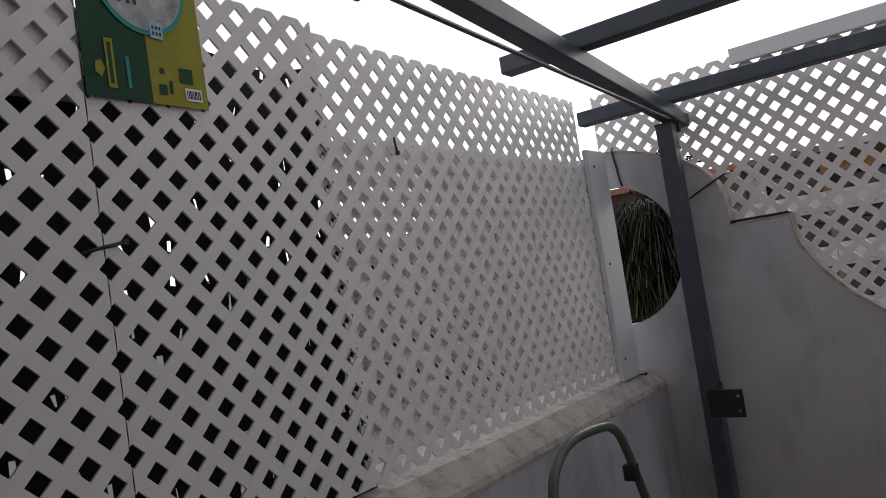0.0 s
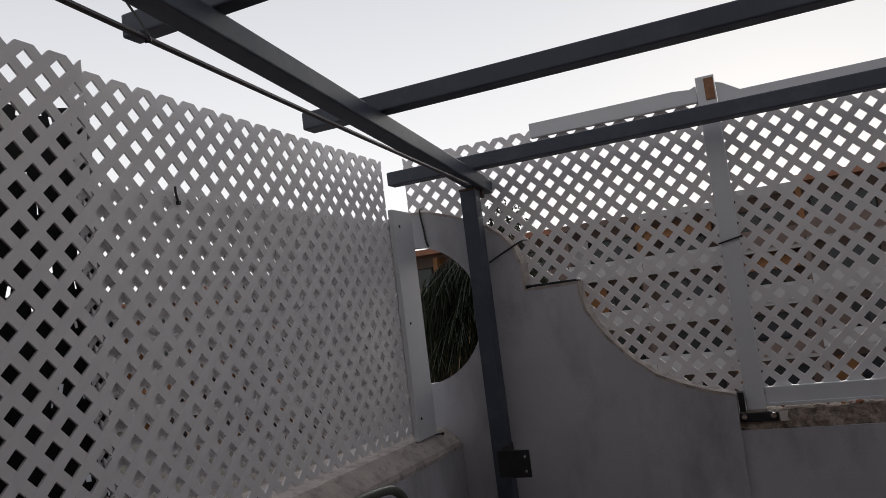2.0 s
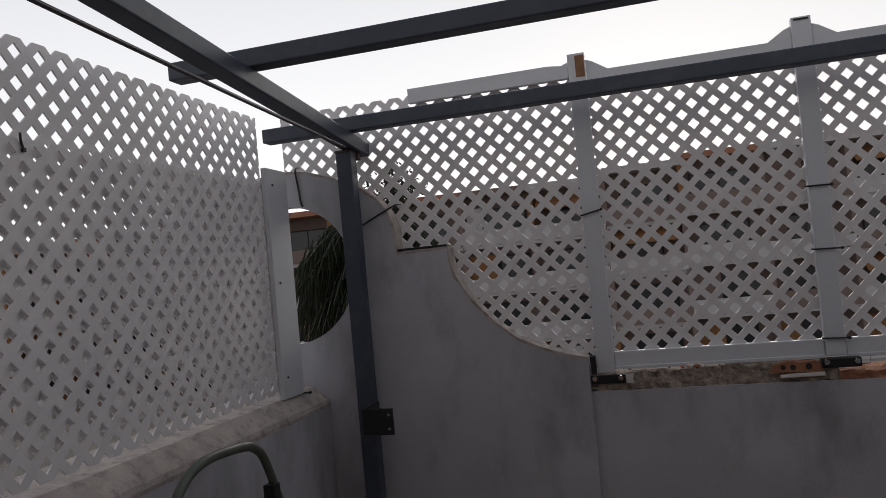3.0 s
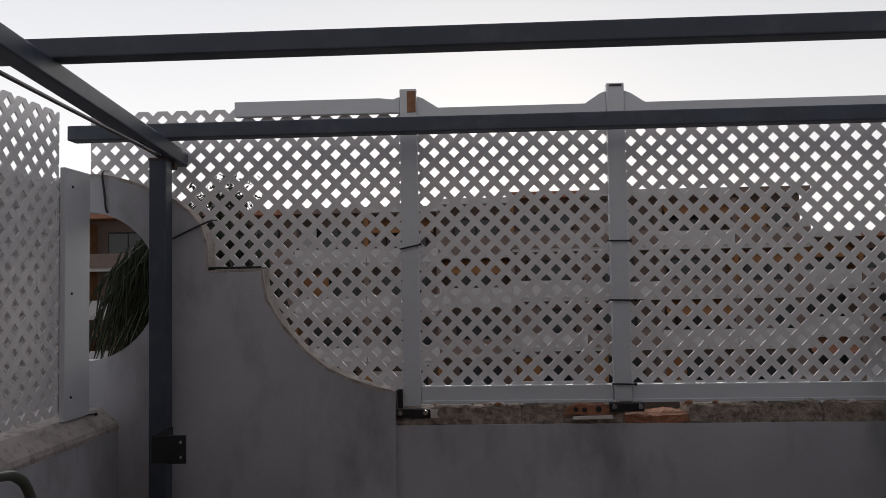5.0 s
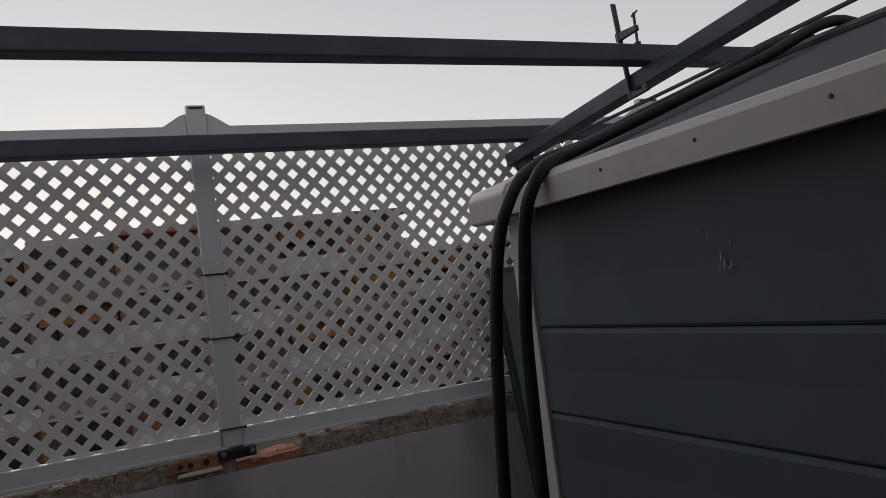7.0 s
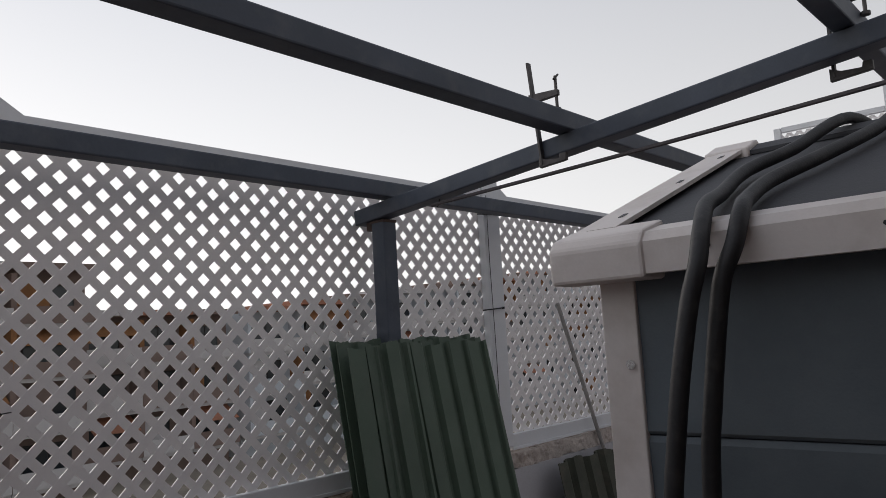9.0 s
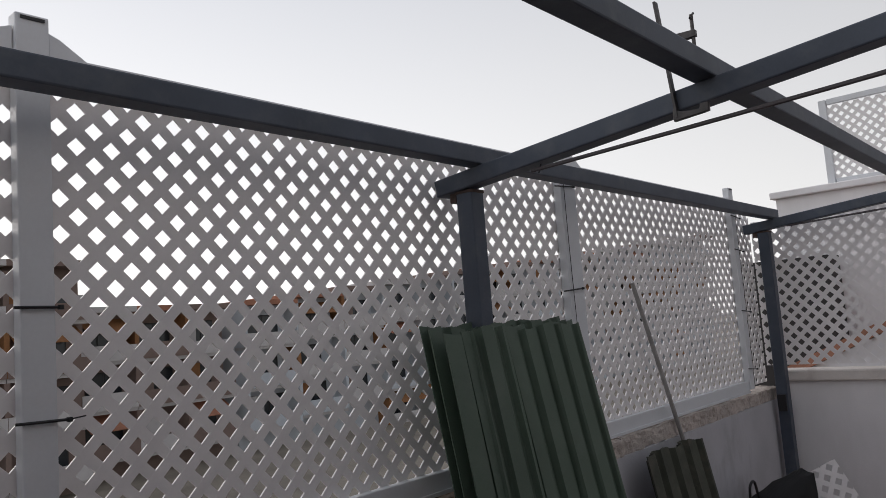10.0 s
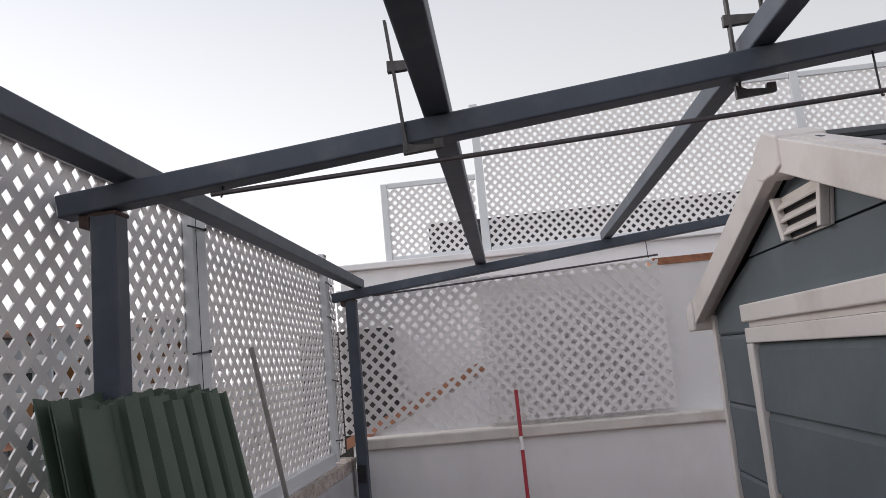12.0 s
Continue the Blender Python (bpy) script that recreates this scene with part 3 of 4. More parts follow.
for xc in (-1.513, 2.219, 5.786):
    y1 = 1.02 if xc < 0 else -1.86
    a, b = Vector((xc, Y0, ztop(Y0) - 0.035)), Vector((xc, y1, ztop(y1) - 0.035))
    part("cross_beam", beam(a, b, 0.08, 0.07), STEEL, perg)
for ya, yb, z, xa, xb, w in ((3.42, 3.42, 2.260, -1.955, 5.87, 0.08), (2.465, 2.465, 2.346, -1.818, 5.87, 0.08), (1.55, 1.503, 2.438, -1.80, 5.87, 0.065)):
    part("long_beam", beam((xa, ya, z + 0.035), (xb, yb, z + 0.035), w, 0.07), STEEL, perg)
for xc, yc in ((-1.542, 3.455), (2.238, 3.485), (5.80, 3.48)):
    post = part("post", box(xc - 0.04, xc + 0.04, yc - 0.04, yc + 0.04, 0.0, ztop(yc) - 0.072, 0.006), STEEL, perg)
    part("weld", beam((xc - 0.042, yc, ztop(yc) - 0.078), (xc + 0.042, yc, ztop(yc) - 0.078), 0.088, 0.014, 0.004), RUST, post, "rough rusty weld")
    part("end_plate", box(xc - 0.038, xc + 0.05, yc + 0.042, yc + 0.075, ztop(yc) - 0.115, ztop(yc) - 0.075, 0.004), RUST, post)
    zb = 0.80 if xc < 0 else 0.83
    sx = 1 if xc < 0 else -1
    if xc < 0:
        part("wall_bracket", box(-1.432, -1.347, 3.26, 3.272, zb, zb + 0.122, 0.002), BLACK, post, "black steel wall bracket")
        part("bracket_arm", box(-1.504, -1.40, 3.272, 3.282, zb, zb + 0.122, 0.002), BLACK, post)
        part("bracket_tie", box(-1.501, -1.49, 3.282, yc + 0.02, zb, zb + 0.122, 0.002), BLACK, post)
        for zz in (0.03, 0.095):
            part("bracket_bolt", tube([(-1.365, 3.26, zb + zz), (-1.365, 3.251, zb + zz)], 0.007, 6, 0), ZINC, post)
    else:
        part("wall_bracket", box(xc - 0.06, xc - 0.041, yc - 0.03, yc + 0.03, zb, zb + 0.12, 0.003), BLACK, post, "black steel wall bracket")


for xc in (2.219, 5.786):
    part("post", box(xc - 0.04, xc + 0.04, -1.84, -1.76, 0.0, ztop(-1.8) - 0.075, 0.006), STEEL, perg)


def rod(xc, za, ya, yb, gain=0.043):
    xh = min((-1.513, 2.219, 5.786), key=lambda b: abs(b - xc))
    z_near = za + gain * (ya - yb)
    r = thing("curtain_rod", "thin grey rod hanging below a cross beam", "rod", "rods below the cross beams")
    part("bar", tube([(xc, ya, za), (xc, (ya + yb) / 2, (za + z_near) / 2 - 0.004), (xc, yb, z_near)], 0.0075, 8, 5), WIRE, r)
    for y in (ya - 0.03, 1.22):
        z = za + gain * (ya - y)
        part("hanger", tube([(xc, y, z - 0.012), (xc + 0.012, y, z), (xh, y, ztop(y) - 0.07)], 0.003, 6, 3), BLACK, r)


rod(-1.44, 2.148, 3.2, 0.7, 0.054)
rod(2.20, 2.187, 3.15, 1.15)
rod(5.76, 2.188, 3.3, 1.15)


# F-clamps that hold the beams together
def f_clamp(x, y, zlo, zhi, lean, tilt=0.0):
    c = thing("bar_clamp", "steel bar clamp gripping two crossed beams", "clamp", "bar clamps")
    part("bar", beam((x, y, zlo), (x - lean, y + tilt, zhi), 0.022, 0.009, 0.001, up=(0, 1, 0)), CLAMP, c)
    part("fixed_jaw", prism([(y - 0.09, zlo - 0.002), (y + 0.012, zlo - 0.010), (y + 0.012, zlo + 0.03), (y - 0.02, zlo + 0.016), (y - 0.075, zlo + 0.012), (y - 0.078, zlo + 0.028), (y - 0.104, zlo + 0.028), (y - 0.104, zlo + 0.0)], "x", x - 0.009, x + 0.009, bevel=0.002), CLAMP, c)
    zj = zhi - 0.155
    xj = x - lean * 0.8
    y += tilt * 0.6
    part("sliding_jaw", prism([(y - 0.11, zj), (y + 0.018, zj - 0.006), (y + 0.018, zj + 0.03), (y - 0.11, zj + 0.022)], "x", xj - 0.009, xj + 0.009, bevel=0.002), CLAMP, c)
    sp = part("spindle", tube([(xj, y - 0.10, zj - 0.05), (xj, y - 0.10, zj + 0.075)], 0.006, 8, 0), CLAMP, c)
    part("pad", tube([(xj, y - 0.10, zj - 0.056), (xj, y - 0.10, zj - 0.046)], 0.014, 10, 0), CLAMP, sp)
    part("handle", tube([(xj - 0.012, y - 0.10, zj + 0.06), (xj + 0.02, y - 0.10, zj + 0.085)], 0.004, 8, 0), CLAMP, c)


f_clamp(2.168, 2.556, 2.24, 2.64, 0.0, 0.035)
f_clamp(2.274, 1.58, 2.326, 2.70, 0.0)

# ---- shed ----
shed = thing("garden_shed", "small blue-grey plastic garden shed with off-white trim", "shed")
SX0, SX1, SY0, SY1 = 1.01, 2.5, -0.55, 1.68
CX, RZ, RS = 1.71, 2.045, 0.36


def roofz(x):
    return RZ - RS * abs(x - CX)


# lapped boards
zs = [0.05, 0.24, 0.44, 0.64, 0.84, 1.04, 1.24, 1.44, 1.64]
for k, z in enumerate([0.05, 0.125, 0.315, 0.505, 0.695, 0.885, 1.075, 1.265, 1.454]):
    z1 = [0.125, 0.315, 0.505, 0.695, 0.885, 1.075, 1.265, 1.454, 1.725][k]
    for x, s in ((SX0, -1), (SX1, 1)):
        o = [(x + s * 0.006, z + 0.006), (x + s * 0.002, z + 0.10), (x + s * 0.005, z1 - 0.012), (x, z1 - 0.002), (x - s * 0.03, z1 - 0.002), (x - s * 0.03, z), (x, z)]
        part("side_board", prism(o, "y", SY0, SY1 - 0.002), SHED, shed)
for k, z in enumerate(zs):
    z1 = zs[k + 1] if k + 1 < len(zs) else 1.72
    for y, s in ((SY1, 1), (SY0, -1)):
        o = [(y + s * 0.006, z + 0.006), (y + s * 0.002, z + 0.10), (y + s * 0.005, z1 - 0.012), (y, z1 - 0.002), (y - s * 0.03, z1 - 0.002), (y - s * 0.03, z), (y, z)]
        part("end_board", prism(o, "x", SX0 + 0.031, SX1 - 0.031), SHED, shed)
for y0, y1 in ((SY1 - 0.03, SY1 + 0.003), (SY0, SY0 + 0.03)):
    o = [(SX0 + 0.03, 1.72), (SX1 - 0.03, 1.72), (CX + (RZ - 0.07 - 1.835) / RS, 1.83), (CX - (RZ - 0.07 - 1.835) / RS, 1.83)]
    part("gable_board", prism(o, "y", y0, y1), SHED, shed)
    o = [(CX - (RZ - 0.07 - 1.835) / RS, 1.835), (CX + (RZ - 0.07 - 1.835) / RS, 1.835), (CX, RZ - 0.06)]
    part("gable_board", prism(o, "y", y0, y1), SHED, shed)
# corner trims
for x, y, sx, sy in ((SX0, SY1, -1, 1), (SX1, SY1, 1, 1), (SX0, SY0, -1, -1), (SX1, SY0, 1, -1)):
    o = [(x + sx * 0.012, y + sy * 0.012), (x + sx * 0.012, y - sy * 0.052), (x - sx * 0.004, y - sy * 0.052), (x - sx * 0.004, y - sy * 0.004), (x - sx * 0.014, y - sy * 0.004), (x - sx * 0.014, y + sy * 0.012)]
    c = part("corner_trim", prism(o, "z", 0.0, 1.705, bevel=0.003), TRIM, shed)
    for z in (0.5, 1.04, 1.567):
        part("screw", tube([(x + sx * 0.011, y - sy * 0.036, z), (x + sx * 0.016, y - sy * 0.036, z)], 0.008, 10, 0), ZINC, c, "round screw head")
# roof
EX0, EX1, NY, SY = 0.950, 2.585, 1.738, -0.62
for xa, xb in ((EX0, CX), (CX, EX1)):
    o = [(xa, roofz(xa) - 0.01), (xb, roofz(xb) - 0.01), (xb, roofz(xb) - 0.035), (xa, roofz(xa) - 0.035)]
    part("roof_panel", prism(o, "y", SY, NY - 0.02), ROOF, shed, "dark grey roof panel")
part("ridge_cap", prism([(CX - 0.06, roofz(CX - 0.06) + 0.002), (CX, RZ + 0.006), (CX + 0.06, roofz(CX + 0.06) + 0.002), (CX + 0.06, roofz(CX + 0.06) - 0.008), (CX, RZ - 0.008), (CX - 0.06, roofz(CX - 0.06) - 0.008)], "y", SY, NY - 0.09), ROOF, shed)
for x, s in ((EX0, -1), (EX1, 1)):
    z = roofz(x)
    o = [(x + s * 0.015, z - 0.062), (x + s * 0.018, z - 0.012), (x + s * 0.006, z + 0.004), (x - s * 0.05, z + 0.019), (x - s * 0.05, z + 0.006), (x - s * 0.004, z - 0.008), (x - s * 0.004, z - 0.062)]
    f = part("eave_fascia", prism(o, "y", SY, NY - 0.16), TRIM, shed)
    for k in range(9):
        y = SY + 0.25 + 0.23 * k
        part("screw_hole", tube([(x + s * 0.0165, y, z - 0.03), (x + s * 0.0185, y, z - 0.03)], 0.0035, 6, 0), BLACK, f)
    # moulded corner cap at the gable end
    o = [(x + s * 0.021, z - 0.068), (x + s * 0.024, z - 0.012), (x + s * 0.010, z + 0.008), (x - s * 0.065, z + 0.031), (x - s * 0.065, z - 0.04), (x - s * 0.055, z - 0.068)]
    part("corner_cap", prism(o, "y", NY - 0.165, NY + 0.006, bevel=0.006), TRIM, shed, "moulded off-white corner cap")
    # bargeboard
    xa, xb = x - s * 0.05, CX + s * 0.03
    o = [(xa, roofz(xa) + 0.008), (xb, roofz(xb) + 0.008), (xb, roofz(xb) - 0.068), (xa, roofz(xa) - 0.068)]
    bb = part("bargeboard", prism(o, "y", NY - 0.028, NY, bevel=0.003), TRIM, shed)
    o = [(xa, roofz(xa) + 0.0095), (xb, roofz(xb) + 0.0095), (xb, roofz(xb) + 0.0005), (xa, roofz(xa) + 0.0005)]
    part("edge_flange", prism(o, "y", NY - 0.085, NY - 0.0285), TRIM, bb)
    for t in (0.12, 0.5, 0.85):
        xx = xa + (xb - xa) * t
        part("slot", beam((xx - 0.012, NY - 0.058, roofz(xx - 0.012) + 0.0095), (xx + 0.012, NY - 0.058, roofz(xx + 0.012) + 0.0095), 0.009, 0.002, 0.0), BLACK, bb)
    # soffit
    o = [(xa, roofz(xa) - 0.036), (xb, roofz(xb) - 0.036), (xb, roofz(xb) - 0.05), (xa, roofz(xa) - 0.05)]
    part("soffit", prism(o, "y", SY1 + 0.004, NY - 0.029), TRIM, shed)
part("apex_cap", prism([(CX - 0.07, roofz(CX - 0.07) + 0.014), (CX, RZ + 0.018), (CX + 0.07, roofz(CX + 0.07) + 0.014), (CX + 0.07, roofz(CX + 0.07) - 0.05), (CX + 0.035, roofz(CX + 0.035) - 0.074), (CX, RZ - 0.085), (CX - 0.035, roofz(CX - 0.035) - 0.074), (CX - 0.07, roofz(CX - 0.07) - 0.05)], "y", NY - 0.1, NY + 0.006, bevel=0.005), TRIM, shed, "moulded off-white apex cap")
# louvred vent
VC = 1.675
vent = part("vent", prism([(VC - 0.14, 1.93), (VC + 0.14, 1.93), (VC + 0.105, 1.83), (VC - 0.105, 1.83)], "y", SY1 + 0.004, SY1 + 0.012, bevel=0.002), TRIM, shed, "off-white louvred gable vent")
for k in range(3):
    z = 1.906 - 0.028 * k
    hw = 0.118 - 0.009 * k
    # black plate stands for the shade behind each louvre
    part("gap", box(VC - hw, VC + hw, SY1 + 0.0125, SY1 + 0.0145, z - 0.016, z), BLACK, vent)
    part("louvre", prism([(SY1 + 0.013, z + 0.006), (SY1 + 0.028, z - 0.009), (SY1 + 0.03, z - 0.006), (SY1 + 0.013, z + 0.012)], "x", VC - hw - 0.008, VC + hw + 0.008), TRIM, vent)
for s in (-1, 1):
    part("frame_side", prism([(VC + s * 0.14, 1.93), (VC + s * 0.12, 1.93), (VC + s * 0.087, 1.83), (VC + s * 0.105, 1.83)], "y", SY1 + 0.013, SY1 + 0.032, bevel=0.002), TRIM, vent)
# double door
DX0, DX1, DZ = 1.235, 2.138, 1.714
fr = part("door_frame", box(DX0, DX1, SY1 + 0.006, SY1 + 0.035, DZ - 0.045, DZ, 0.004), TRIM, shed)
part("frame_groove", box(DX0 + 0.02, DX1 - 0.02, SY1 + 0.007, SY1 + 0.022, DZ - 0.06, DZ - 0.044), TRIM, fr)
part("frame_lower", box(DX0, DX1, SY1 + 0.006, SY1 + 0.03, DZ - 0.1, DZ - 0.061, 0.003), TRIM, fr)
for xa, xb in ((DX0, DX0 + 0.045), (DX1 - 0.045, DX1)):
    part("frame_side", box(xa, xb, SY1 + 0.007, SY1 + 0.03, 0.03, DZ - 0.101, 0.004), TRIM, fr)
for xa, xb in ((DX0 + 0.048, DX1 - 0.048),):
    d = part("door", box(xa, xb, SY1 + 0.007, SY1 + 0.012, 0.05, DZ - 0.103), SHED, shed)
    for k, z in enumerate(zs[:-1]):
        z1 = min(zs[k + 1], DZ - 0.106)
        part("door_board", prism([(SY1 + 0.0125, z), (SY1 + 0.022, z + 0.004), (SY1 + 0.018, z1 - 0.02), (SY1 + 0.0125, z1 - 0.004)], "x", xa + 0.002, xb - 0.002), SHED, d)
    part("door_board", prism([(SY1 + 0.0125, 1.44), (SY1 + 0.022, 1.444), (SY1 + 0.018, DZ - 0.12), (SY1 + 0.0125, DZ - 0.106)], "x", xa + 0.002, xb - 0.002), SHED, d)
    hx = xa + 0.07
    part("handle", tube([(hx, SY1 + 0.02, 0.92), (hx, SY1 + 0.05, 0.94), (hx, SY1 + 0.05, 1.04), (hx, SY1 + 0.02, 1.06)], 0.008, 8, 4), BLACK, d)
# scuff on the side panel
for y, z, dy, dz in ((1.105, 1.612, 0.004, 0.004), (1.085, 1.60, 0.006, 0.008), (1.077, 1.592, 0.003, 0.006), (1.062, 1.565, 0.003, 0.016), (1.056, 1.552, 0.003, 0.018), (1.05, 1.545, 0.008, 0.005), (1.043, 1.55, 0.003, 0.012), (1.04, 1.585, 0.003, 0.008), (1.068, 1.545, 0.004, 0.006)):
    bm = beam((SX0 - 0.007, y, z - dz / 2), (SX0 - 0.007, y - dy * 0.5, z + dz / 2), 0.0015, 0.0025, 0.0, up=(1, 0, 0))
    part("scuff_mark", bm, TRIM, shed)

# hoses over the shed roof
HOSES = (
    [(2.1, 1.33, 1.93), (1.86, 1.38, 2.012), (1.706, 1.432, 2.066), (1.454, 1.485, 1.968), (1.297, 1.53, 1.91), (1.115, 1.513, 1.843), (0.985, 1.488, 1.808), (0.905, 1.466, 1.765), (0.862, 1.459, 1.71), (0.845, 1.467, 1.663), (0.834, 1.477, 1.60), (0.828, 1.488, 1.53), (0.823, 1.497, 1.46),
     (0.82, 1.506, 1.39), (0.815, 1.54, 1.1), (0.81, 1.57, 0.7), (0.80, 1.55, 0.3), (0.77, 1.45, 0.05), (0.72, 1.2, 0.015)],
    [(2.1, 1.24, 1.93), (1.86, 1.28, 2.012), (1.71, 1.31, 2.066), (1.5, 1.345, 1.985), (1.318, 1.395, 1.918), (1.167, 1.445, 1.862), (1.03, 1.44, 1.815), (0.94, 1.42, 1.785), (0.90, 1.42, 1.735), (0.89, 1.437, 1.69), (0.885, 1.447, 1.635), (0.882, 1.455, 1.58), (0.879, 1.463, 1.52),
     (0.876, 1.474, 1.42), (0.875, 1.49, 1.1), (0.87, 1.50, 0.7), (0.86, 1.47, 0.3), (0.83, 1.38, 0.05), (0.78, 1.14, 0.015)])
for pts in HOSES:
    h = thing("hose", "thick dusty black rubber hose slung over the shed roof", "hose", "hoses on the shed")
    part("hose_body", tube(pts, 0.0132, 12, 6), RUBBER, h, smooth=True)


# ---- things on the terrace ----
def corrugated(width, height, pitch, amp, thick, seed, ragged=0.0):
    rs = random.Random(seed)
    bm = bmesh.new()
    n, rows = int(width / pitch * 18), 10
    grid = []
    for j in range(rows + 1):
        line = []
        for i in range(n + 1):
            u = width * i / n
            ph = (u / pitch) % 1.0
            prof = max(-1, min(1, 4.5 * (math.sin(2 * math.pi * (ph + 0.5)) - 0.55)))
            z = height * j / rows
            if j == rows:
                z -= ragged * (0.5 + 0.5 * math.sin(u * 23 + seed)) + rs.uniform(0, 0.004)
            line.append((u, amp * prof, z))
        grid.append(line)
    fr = [[bm.verts.new(p) for p in l] for l in grid]
    bk = [[bm.verts.new((p[0], p[1] + thick, p[2])) for p in l] for l in grid]
    for j in range(rows):
        for i in range(n):
            bm.faces.new((fr[j][i], fr[j][i + 1], fr[j + 1][i + 1], fr[j + 1][i]))
            bm.faces.new((bk[j][i], bk[j + 1][i], bk[j + 1][i + 1], bk[j][i + 1]))
    for i in range(n):
        bm.faces.new((fr[rows][i], fr[rows][i + 1], bk[rows][i + 1], bk[rows][i]))
        bm.faces.new((fr[0][i], bk[0][i], bk[0][i + 1], fr[0][i + 1]))
    for j in range(rows):
        bm.faces.new((fr[j][0], fr[j + 1][0], bk[j + 1][0], bk[j][0]))
        bm.faces.new((fr[j][n], bk[j][n], bk[j + 1][n], fr[j + 1][n]))
    bmesh.ops.recalc_face_normals(bm, faces=bm.faces[:])
    return bm


LEAN = math.degrees(math.atan(0.215))
for k, (dx, dy, hh, w) in enumerate(((0.0, -0.045, 1.645, 0.15), (0.125, -0.028, 1.652, 0.235), (0.30, -0.004, 1.64, 0.575), (0.02, 0.025, 1.662, 0.83), (0.055, 0.05, 1.655, 0.80), (0.035, 0.075, 1.668, 0.81))):
    m = pose(1.855 + dx, 3.126 + dy - 0.126 * dx, 0.012, -LEAN, (0.9, 0.1, -0.7, 0.3, -0.2, 0)[k], -7.2)
    b = moved(corrugated(w, hh, 0.16 if k == 0 else 0.114, 0.0135, 0.005, k, 0.02), m)
    s = part("corrugated_sheet", b, GREEN)
    tagged(s, "dark green corrugated roofing sheet leaning in a stack", "roofing sheet", "green roofing sheets")
for k, (dx, dy, hh) in enumerate(((0.0, 0.0, 0.93), (0.06, 0.04, 0.9))):
    b = moved(corrugated(0.62, hh, 0.152, 0.018, 0.006, 7 + k, 0.02), pose(3.42 + dx, 3.27 + dy, 0.01, -11, 0, -3))
    s = part("corrugated_sheet", b, OLDGREEN)
    tagged(s, "short weathered grey-green corrugated sheet against the parapet", "roofing sheet", "old roofing sheets")
st = part("stick", tube([(4.38, 3.46, 0.0), (4.09, 3.53, 0.9), (3.80, 3.60, 1.80)], 0.013, 8, 4), GREYMETAL)
tagged(st, "thin dull grey pole leaning on the lattice", "pole")
wb = part("plank", moved(box(0, 0.1, 0, 0.02, 0, 0.75, 0.002), pose(3.98, 3.30, 0.0, -8, 4, 0)), GREYMETAL)
tagged(wb, "short grey board beside the corrugated sheets", "board")

# black sack and lattice offcut by the end wall
bmb = bmesh.new()
rs = random.Random(3)
bmesh.ops.create_cube(bmb, size=1)
bmesh.ops.subdivide_edges(bmb, edges=bmb.edges[:], cuts=5, use_grid_fill=True)
for v in bmb.verts:
    p = v.co
    t = p.z + 0.5
    w = 0.30 - 0.05 * t
    v.co = Vector((p.x * w * 2.0, p.y * (0.34 - 0.2 * t), t * 0.60 * (0.82 + 0.42 * p.x))) + Vector(noise.noise_vector(p * 3.1)) * 0.03
    v.co.z = max(v.co.z, 0.001)
moved(bmb, pose(4.63, 3.29, 0, 3, 6, -24))
bmesh.ops.recalc_face_normals(bmb, faces=bmb.faces[:])
sack = thing("black_cover", "black plastic cover slumped in the terrace corner", "cover")
part("cover", bmb, NET, sack, smooth=True)
part("loop", tube([(4.52, 3.34, 0.42), (4.48, 3.32, 0.55), (4.53, 3.31, 0.575), (4.58, 3.31, 0.47)], 0.008, 8, 5), BLACK, sack)
off = thing("lattice_offcut", "small white lattice offcut leaning on a black cover", "lattice offcut")
off.matrix_basis = pose(4.99, 2.97, 0.0, -13, -24, -52)
lattice("", "y", 0.0, 0.006, 0.0, 0.30, 0.0, 0.56, (0.05, 0.05), parent=off)

# striped levelling pole
pole = thing("striped_pole", "thin red and white striped pole leaning on the wall", "pole")
pa, pb = Vector((5.55, 2.29, 0.0)), Vector((5.90, 2.298, 1.385))
cuts = [0.0, 0.22, 0.24, 0.69, 0.758, 1.0]
cols = [RED, WHITE, RED, WHITE, RED]
for a, b, c in zip(cuts, cuts[1:], cols):
    part("band", tube([pa.lerp(pb, a), pa.lerp(pb, b)], 0.014, 10, 0), c, pole, "red band" if c is RED else "white band")

# tubular hoop by the west wall
hp = thing("step_ladder", "grey-green tubular hoop of a folded step ladder", "ladder")
HX = -1.62
part("hoop", tube([(HX + 0.10, 1.80, 0.0), (HX + 0.03, 1.90, 0.55), (HX + 0.005, 1.96, 0.83), (HX, 2.03, 0.93), (HX, 2.16, 0.975), (HX, 2.38, 0.965), (HX, 2.49, 0.935), (HX + 0.005, 2.56, 0.85), (HX + 0.03, 2.66, 0.55), (HX + 0.10, 2.82, 0.0)], 0.0175, 10, 6), HOOP, hp, smooth=True)
for z, y0, y1 in ((0.35, 1.87, 2.72), (0.62, 1.915, 2.64)):
    part("tread", box(HX + 0.005, HX + 0.075, y0, y1, z - 0.02, z, 0.004), HOOP, hp)
part("strap", box(HX - 0.02, HX + 0.03, 2.555, 2.60, 0.72, 0.78, 0.004), BLACK, hp)

# lattice packaging hung on the near panel
BX = XL + 0.034
bag = thing("packaging_sheet", "green and yellow printed plastic packaging hung on the lattice", "packaging")


